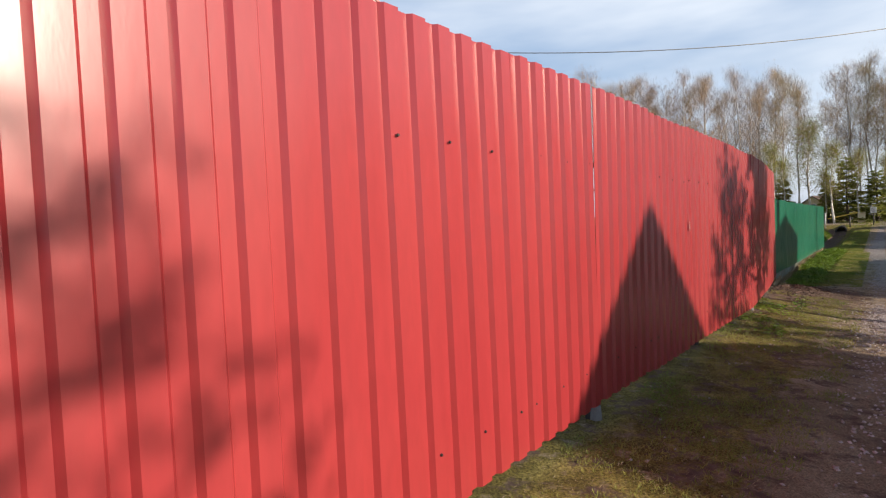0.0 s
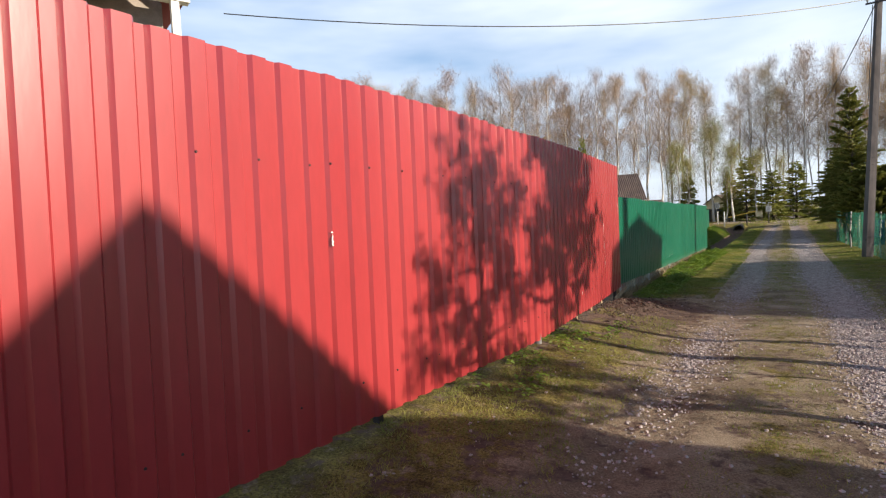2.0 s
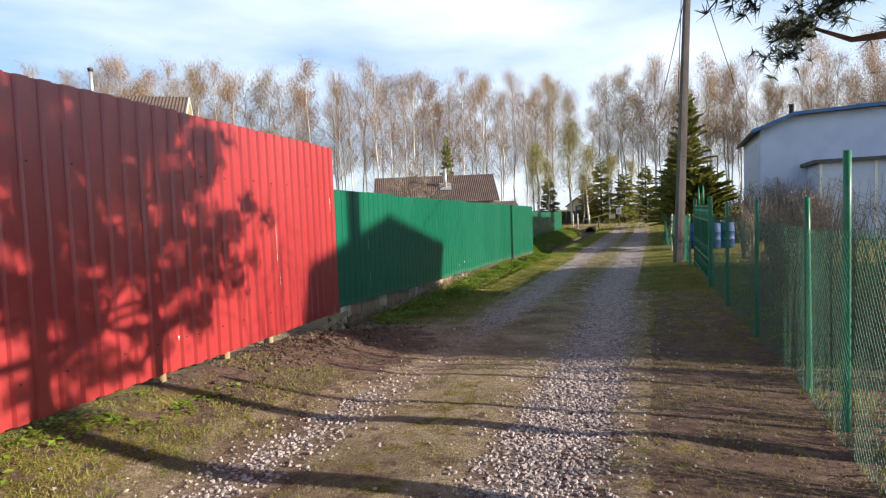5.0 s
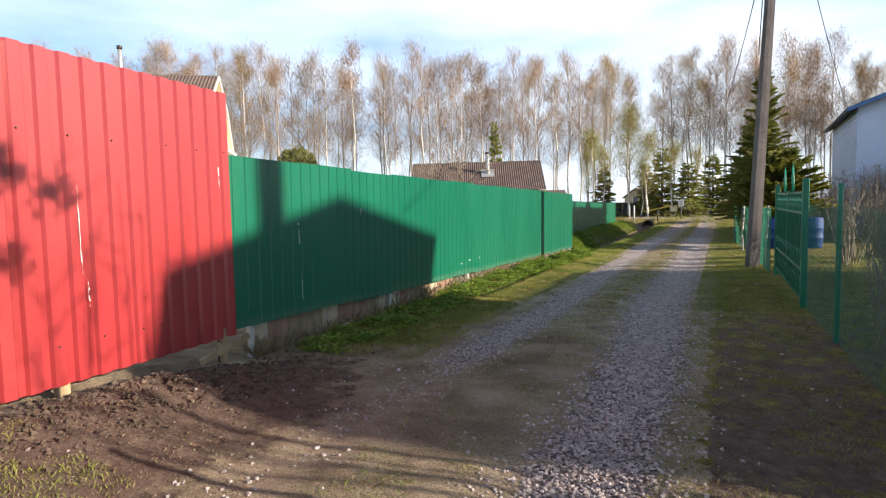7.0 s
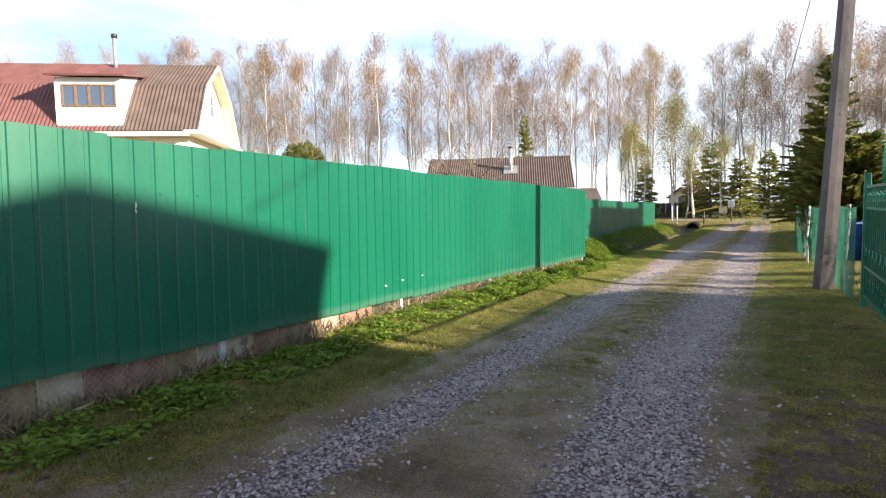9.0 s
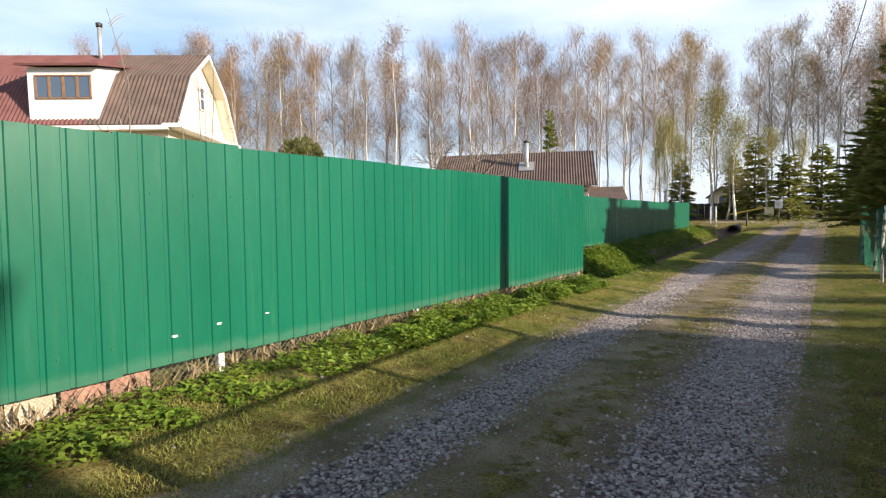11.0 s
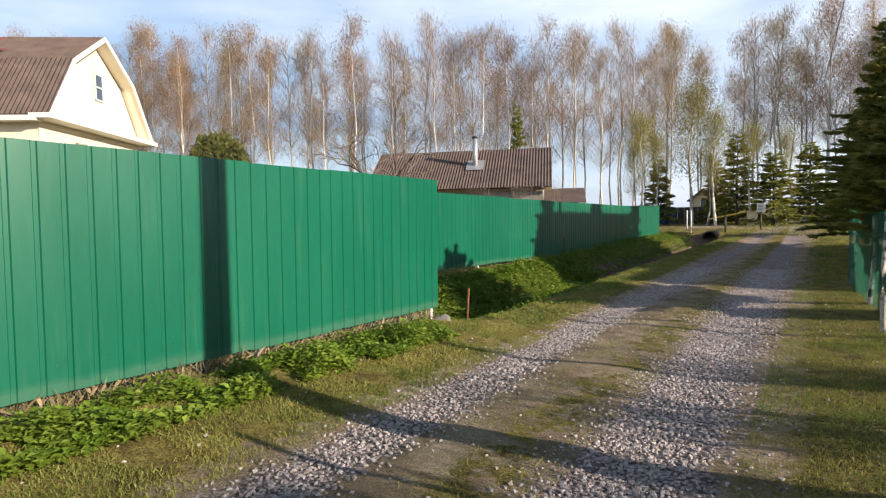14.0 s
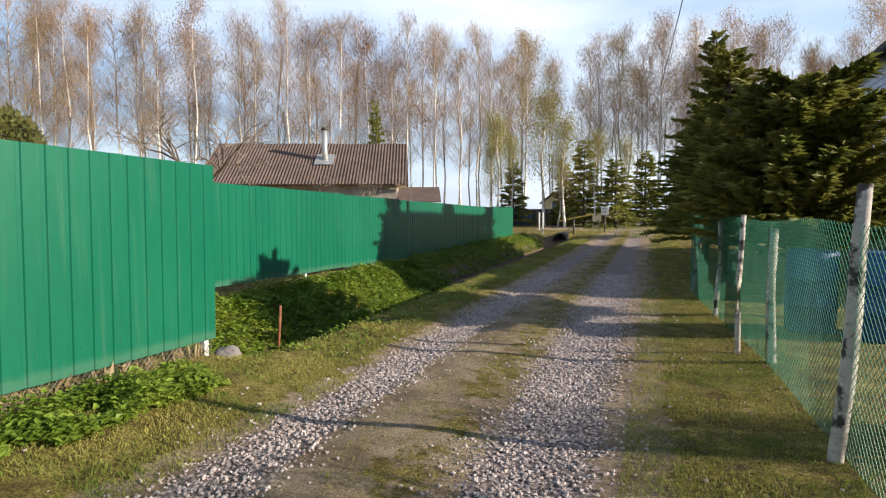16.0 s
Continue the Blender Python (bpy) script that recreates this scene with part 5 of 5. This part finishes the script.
def ball_bush():
    rnd = random.Random(5)
    x, y, top, r = -24.5, 35.4, 5.7, 1.6
    root = thing("evergreen_bush", (x, y, .1), "rounded yellow-green clipped evergreen", "bush")
    bm = bmesh.new()
    tube(bm, [(x, y, 0), (x, y, top - 1)], [.12, .06], 8)
    part("trunk", bm, SPRUCE_BARK, root)
    v, f = [], []
    for k in range(5200):
        d = Vector((rnd.gauss(0, 1), rnd.gauss(0, 1), rnd.gauss(0, 1))).normalized()
        rr = rnd.uniform(.8, 1.05) * (1 + .1 * noise.noise(d * 3))
        p = Vector((x, y, top - 2.6)) + Vector((d.x * r * rr, d.y * r * rr, d.z * 2.6 * rr))
        e = (d + Vector((rnd.gauss(0, .5), rnd.gauss(0, .5), rnd.gauss(.4, .5)))).normalized() * .22
        w = e.orthogonal().normalized() * .07
        n = len(v)
        v += [tuple(p - w), tuple(p + w), tuple(p + e)]
        f.append((n, n + 1, n + 2))
    part("crown", mesh_np("crown", v, f, THUJA), THUJA, root)


ball_bush()


def old_apple(x, y, seed, label):
    """Bare crooked fruit tree."""
    rnd = random.Random(seed)
    root = thing("apple_tree", (x, y, .15), label, "tree")
    bm, tw = bmesh.new(), bmesh.new()
    tube(bm, [(x, y, 0), (x + .1, y, 1.4), (x - .1, y, 2.3)], [.12, .1, .08], 8)

    def grow(p, d, ln, r, depth):
        q = p + d * ln
        mid = p.lerp(q, .5) + Vector((rnd.gauss(0, .08), rnd.gauss(0, .08), .08)) * ln
        tube(bm if depth < 2 else tw, [p, mid, q], [r, r * .8, r * .6], 5, cap=False)
        if depth < 4:
            for _ in range(3):
                nd = (d + Vector((rnd.gauss(0, .65), rnd.gauss(0, .65), rnd.gauss(.05, .45)))).normalized()
                grow(q if rnd.random() < .7 else mid, nd, ln * .68, r * .58, depth + 1)
    for a in (0, 1.6, 3.1, 4.6):
        grow(Vector((x - .1, y, 2.2)), Vector((math.cos(a), math.sin(a), .8)).normalized(), 1.2, .06, 0)
    part("trunk", bm, SPRUCE_BARK, root)
    tagged(part("twig_spray", tw, DEAD_TWIG, root), kind="stuff")


old_apple(-11.5, 33.0, 14, "bare crooked apple tree behind the fence")
bare_shrub(4.9, 8.6, 5.0, 13, 91, "tall leafless fruit bush in the garden", w=.014)

# ---- small things ----
def boulder(x, y, r, seed):
    bm = bmesh.new()
    bmesh.ops.create_icosphere(bm, subdivisions=3, radius=r)
    for v in bm.verts:
        v.co *= 1 + .35 * noise.noise(v.co / r * 1.2 + Vector((seed, 0, 0))) + .08 * noise.noise(v.co / r * 5)
        v.co.z *= .7
    bmesh.ops.translate(bm, verts=bm.verts[:], vec=(x, y, gz(x, y) + r * .3))
    lone("boulder", bm, CONCRETE, "rounded grey stone at the end of the green fence", "stone", "stones at the ditch end")


for x, y, r, seed in ((-3.2, 24.4, .15, 3), (-3.5, 24.6, .12, 12)):
    boulder(x, y, r, seed)

bm = bmesh.new()
tube(bm, [(-3.93, 26.27, gz(-3.93, 26.27) - .1), (-3.86, 26.27, gz(-3.93, 26.27) + .75)], .022, 8)
lone("iron_stake", bm, RUST, "rusty iron stake leaning in the ditch", "stake")


def far_sign():
    x, y = -1.44, 55.7
    z = gz(x, y)
    root = thing("notice_board", (x, y, z), "small white notice board on a dark post", "sign")
    bm = bmesh.new()
    tube(bm, [(x, y, z - .2), (x, y, 1.1)], .04, 8)
    part("post", bm, DARK_STEEL, root)
    bm = bmesh.new()
    box(bm, x - .22, y - .05, 1.1, x + .22, y - .03, 1.62)
    board = part("board", bm, WHITE, root, bevel=.004)
    for k in range(4):
        bm = bmesh.new()
        box(bm, x - .16, y - .056, 1.5 - k * .09, x + .14 - .05 * (k % 2), y - .051, 1.53 - k * .09)
        part("text_bar", bm, GREY_WALL, board)


far_sign()


def barrier():
    x, y = -4.6, 61.0
    z = gz(x, y)
    root = thing("barrier", (x, y, z), "yellow painted pipe barrier at the junction", "barrier")
    bm = bmesh.new()
    beam(bm, (x - .5, y, z + .45), (x + 1.9, y + .3, z + .95), .12, .1)
    part("arm", bm, YELLOW, root)
    bm = bmesh.new()
    box(bm, x + 1.9, y, z - .1, x + 2.5, y + .5, z + 1.0)
    part("counterweight", bm, YELLOW_WALL, root, bevel=.02)
    bm = bmesh.new()
    box(bm, x - .5, y, z - .1, x - .38, y + .12, z + .5)
    part("rest_post", bm, DARK_STEEL, root)


barrier()
for x, y, h, mat, lab in ((-4.75, 52.6, 1.3, WHITE_POST, "pale marker post at the culvert"), (-3.05, 53.4, 1.0, DARK_STEEL, "dark marker post at the culvert"), (-5.6, 56, 1.2, WHITE_POST, "pale marker post at the junction")):
    bm = bmesh.new()
    tube(bm, [(x, y, gz(x, y) - .2), (x, y, gz(x, y) + h)], .05, 8)
    lone("marker_post", bm, mat, lab, "post")


def culvert():
    x, y = -3.6, 52.2
    bm = bmesh.new()
    n = 20
    rings = []
    for yy in (y - .6, y + 3):
        for r in (.42, .34):
            rings.append([bm.verts.new((x + math.cos(k * math.tau / n) * r, yy, -.28 + math.sin(k * math.tau / n) * r)) for k in range(n)])
    o0, i0, o1, i1 = rings
    for a, b in ((o0, o1), (i1, i0), (i0, o0), (o1, i1)):
        for k in range(n):
            bm.faces.new((a[k], a[(k + 1) % n], b[(k + 1) % n], b[k]))
    lone("culvert_pipe", bm, DARK_STEEL, "dark culvert pipe end in the ditch", "pipe")


culvert()


def yellow_house():
    m = frame_of((-7.2, 72.5, .1), (.2, 1))
    root = thing("yellow_cottage", (-7.2, 72.5, .1), "pale yellow cottage with a brown roof by the woods", "house")
    bm = bmesh.new()
    prism(bm, [(-1.3, 0), (1.3, 0), (1.3, 2.0), (0, 2.95), (-1.3, 2.0)], 0, 6, m)
    part("wall", bm, YELLOW_WALL, root)
    for sgn in (1, -1):
        bm = bmesh.new()
        slope(bm, (0, 3.05), (1.5 * sgn, 1.95), -.3, 6.3, m, .08)
        part("roof", bm, BROWN_ROOF, root)
    window(root, m, -.35, -.02, 1.3, .35, -.02, 2.1, "u", 1, WHITE, -.04)


yellow_house()
blue_fence = thing("blue_fence", (-9.5, 66, .1), "blue sheet fence in front of the far cottage", "fence")
for k in range(10):
    bm = bmesh.new()
    box(bm, -10.2 + k * .5, 66.0 + k * .05, .1, -9.72 + k * .5, 66.04 + k * .05, 1.5)
    part("sheet", bm, BLUE_SHEET if k < 4 else DARK_ROOF, blue_fence)

# blue barrels in the garden by the spruce
BARREL = surface("dark_blue_plastic", (0.010, 0.045, 0.20), (0.016, 0.07, 0.27), 0.65, 3, 40, 0.1)
for x, y, tall in ((3.2, 27.6, 1.1), (3.8, 27.3, 1.1), (4.35, 27.7, 1.1)):
    bm = bmesh.new()
    z = gz(x, y)
    tube(bm, [(x, y, z + q * tall) for q in (0, .04, .3, .32, .34, .6, .62, .64, .92, .95)], [.26, .28, .29, .31, .29, .29, .31, .29, .28, .24], 20)
    lone("plastic_barrel", bm, BARREL, "blue plastic barrel standing in the garden", "barrel", "blue garden barrels")

# timber and soil at the fence joint
bm = bmesh.new()
beam(bm, (-2.98, 8.75, gz(-2.9, 8.8) + .05), (-2.9, 9.3, gz(-2.9, 9.2) + .27), .03, .06)
beam(bm, (-3.0, 9.28, gz(-2.9, 9.2) + .08), (-2.95, 8.85, gz(-2.9, 8.8) + .22), .03, .05)
beam(bm, (-3.0, 9.05, gz(-2.9, 9.0) - .1), (-3.0, 9.05, gz(-2.9, 9.0) + .36), .05, .05)
lone("wooden_crate", bm, WOOD, "broken crate of pale boards under the fence joint", "crate")
for y, h in ((5.72, .3), (6.62, .28), (7.45, .3)):
    bm = bmesh.new()
    x = lerp(RED_X, y) - .06
    box(bm, x - .045, y - .04, gz(x, y) - .2, x + .045, y + .04, gz(x, y) + h, pose(0, 0, 0))
    lone("wooden_post", bm, WOOD, "short wooden post stub under the red fence", "post", "stubs under the red fence", bevel=.006)
for y in (-2.13, 3.94):
    bm = bmesh.new()
    x = lerp(RED_X, y) - .03
    bmesh.ops.create_cone(bm, cap_ends=True, segments=10, radius1=.055, radius2=.04, depth=.18, matrix=pose(x + .0, y, gz(x, y) + .03))
    lone("concrete_footing", bm, CONCRETE, "pale concrete footing of a fence post", "footing", "footings of the red fence", bevel=.008)
    bm = bmesh.new()
    box(bm, x - .03, y - .05, gz(x, y) + .1, x - .012, y + .07, lerp(RED_TOP, y) - .55)
    lone("steel_strip", bm, DARK_STEEL, "bare steel post showing in the fence gap", "post", "posts in the fence gaps")


# scratches and scuffs on the painted sheets
def scratch(x, y, z0, z1, w, seed, mat=SCRAPE):
    rnd = random.Random(seed)
    bm = bmesh.new()
    n = 10
    left = [bm.verts.new((x, y + rnd.gauss(0, .003) - w * rnd.uniform(.3, 1), z0 + (z1 - z0) * i / n)) for i in range(n + 1)]
    right = [bm.verts.new((x, y + rnd.gauss(0, .003) + w * rnd.uniform(.3, 1), z0 + (z1 - z0) * i / n)) for i in range(n + 1)]
    for i in range(n):
        if rnd.random() > .18:
            bm.faces.new((left[i], right[i], right[i + 1], left[i + 1]))
    ob = mesh_of("scratch", bm, mat)
    return ob


for fence, depth, x_tab, marks in ((red_fence, .0275, RED_X, ((.40, 1.82, 1.92, .008), (7.62, 1.2, 1.88, .004), (7.66, .95, 1.15, .004), (9.08, 1.9, 2.1, .004), (5.9, .7, .74, .01))),
                                   (green_fence, .0115, GREEN_X, ((10.25, 1.25, 1.5, .006), (10.27, .55, .9, .005), (11.55, 1.55, 1.66, .008), (14.9, .52, .54, .03), (15.3, .55, .57, .03), (15.8, .56, .575, .025)))):
    for k, (y, z0, z1, w) in enumerate(marks):
        part("scratch", scratch(lerp(x_tab, y) + depth + .003, y, z0, z1, w, k), SCRAPE, fence, "white paint scratch")
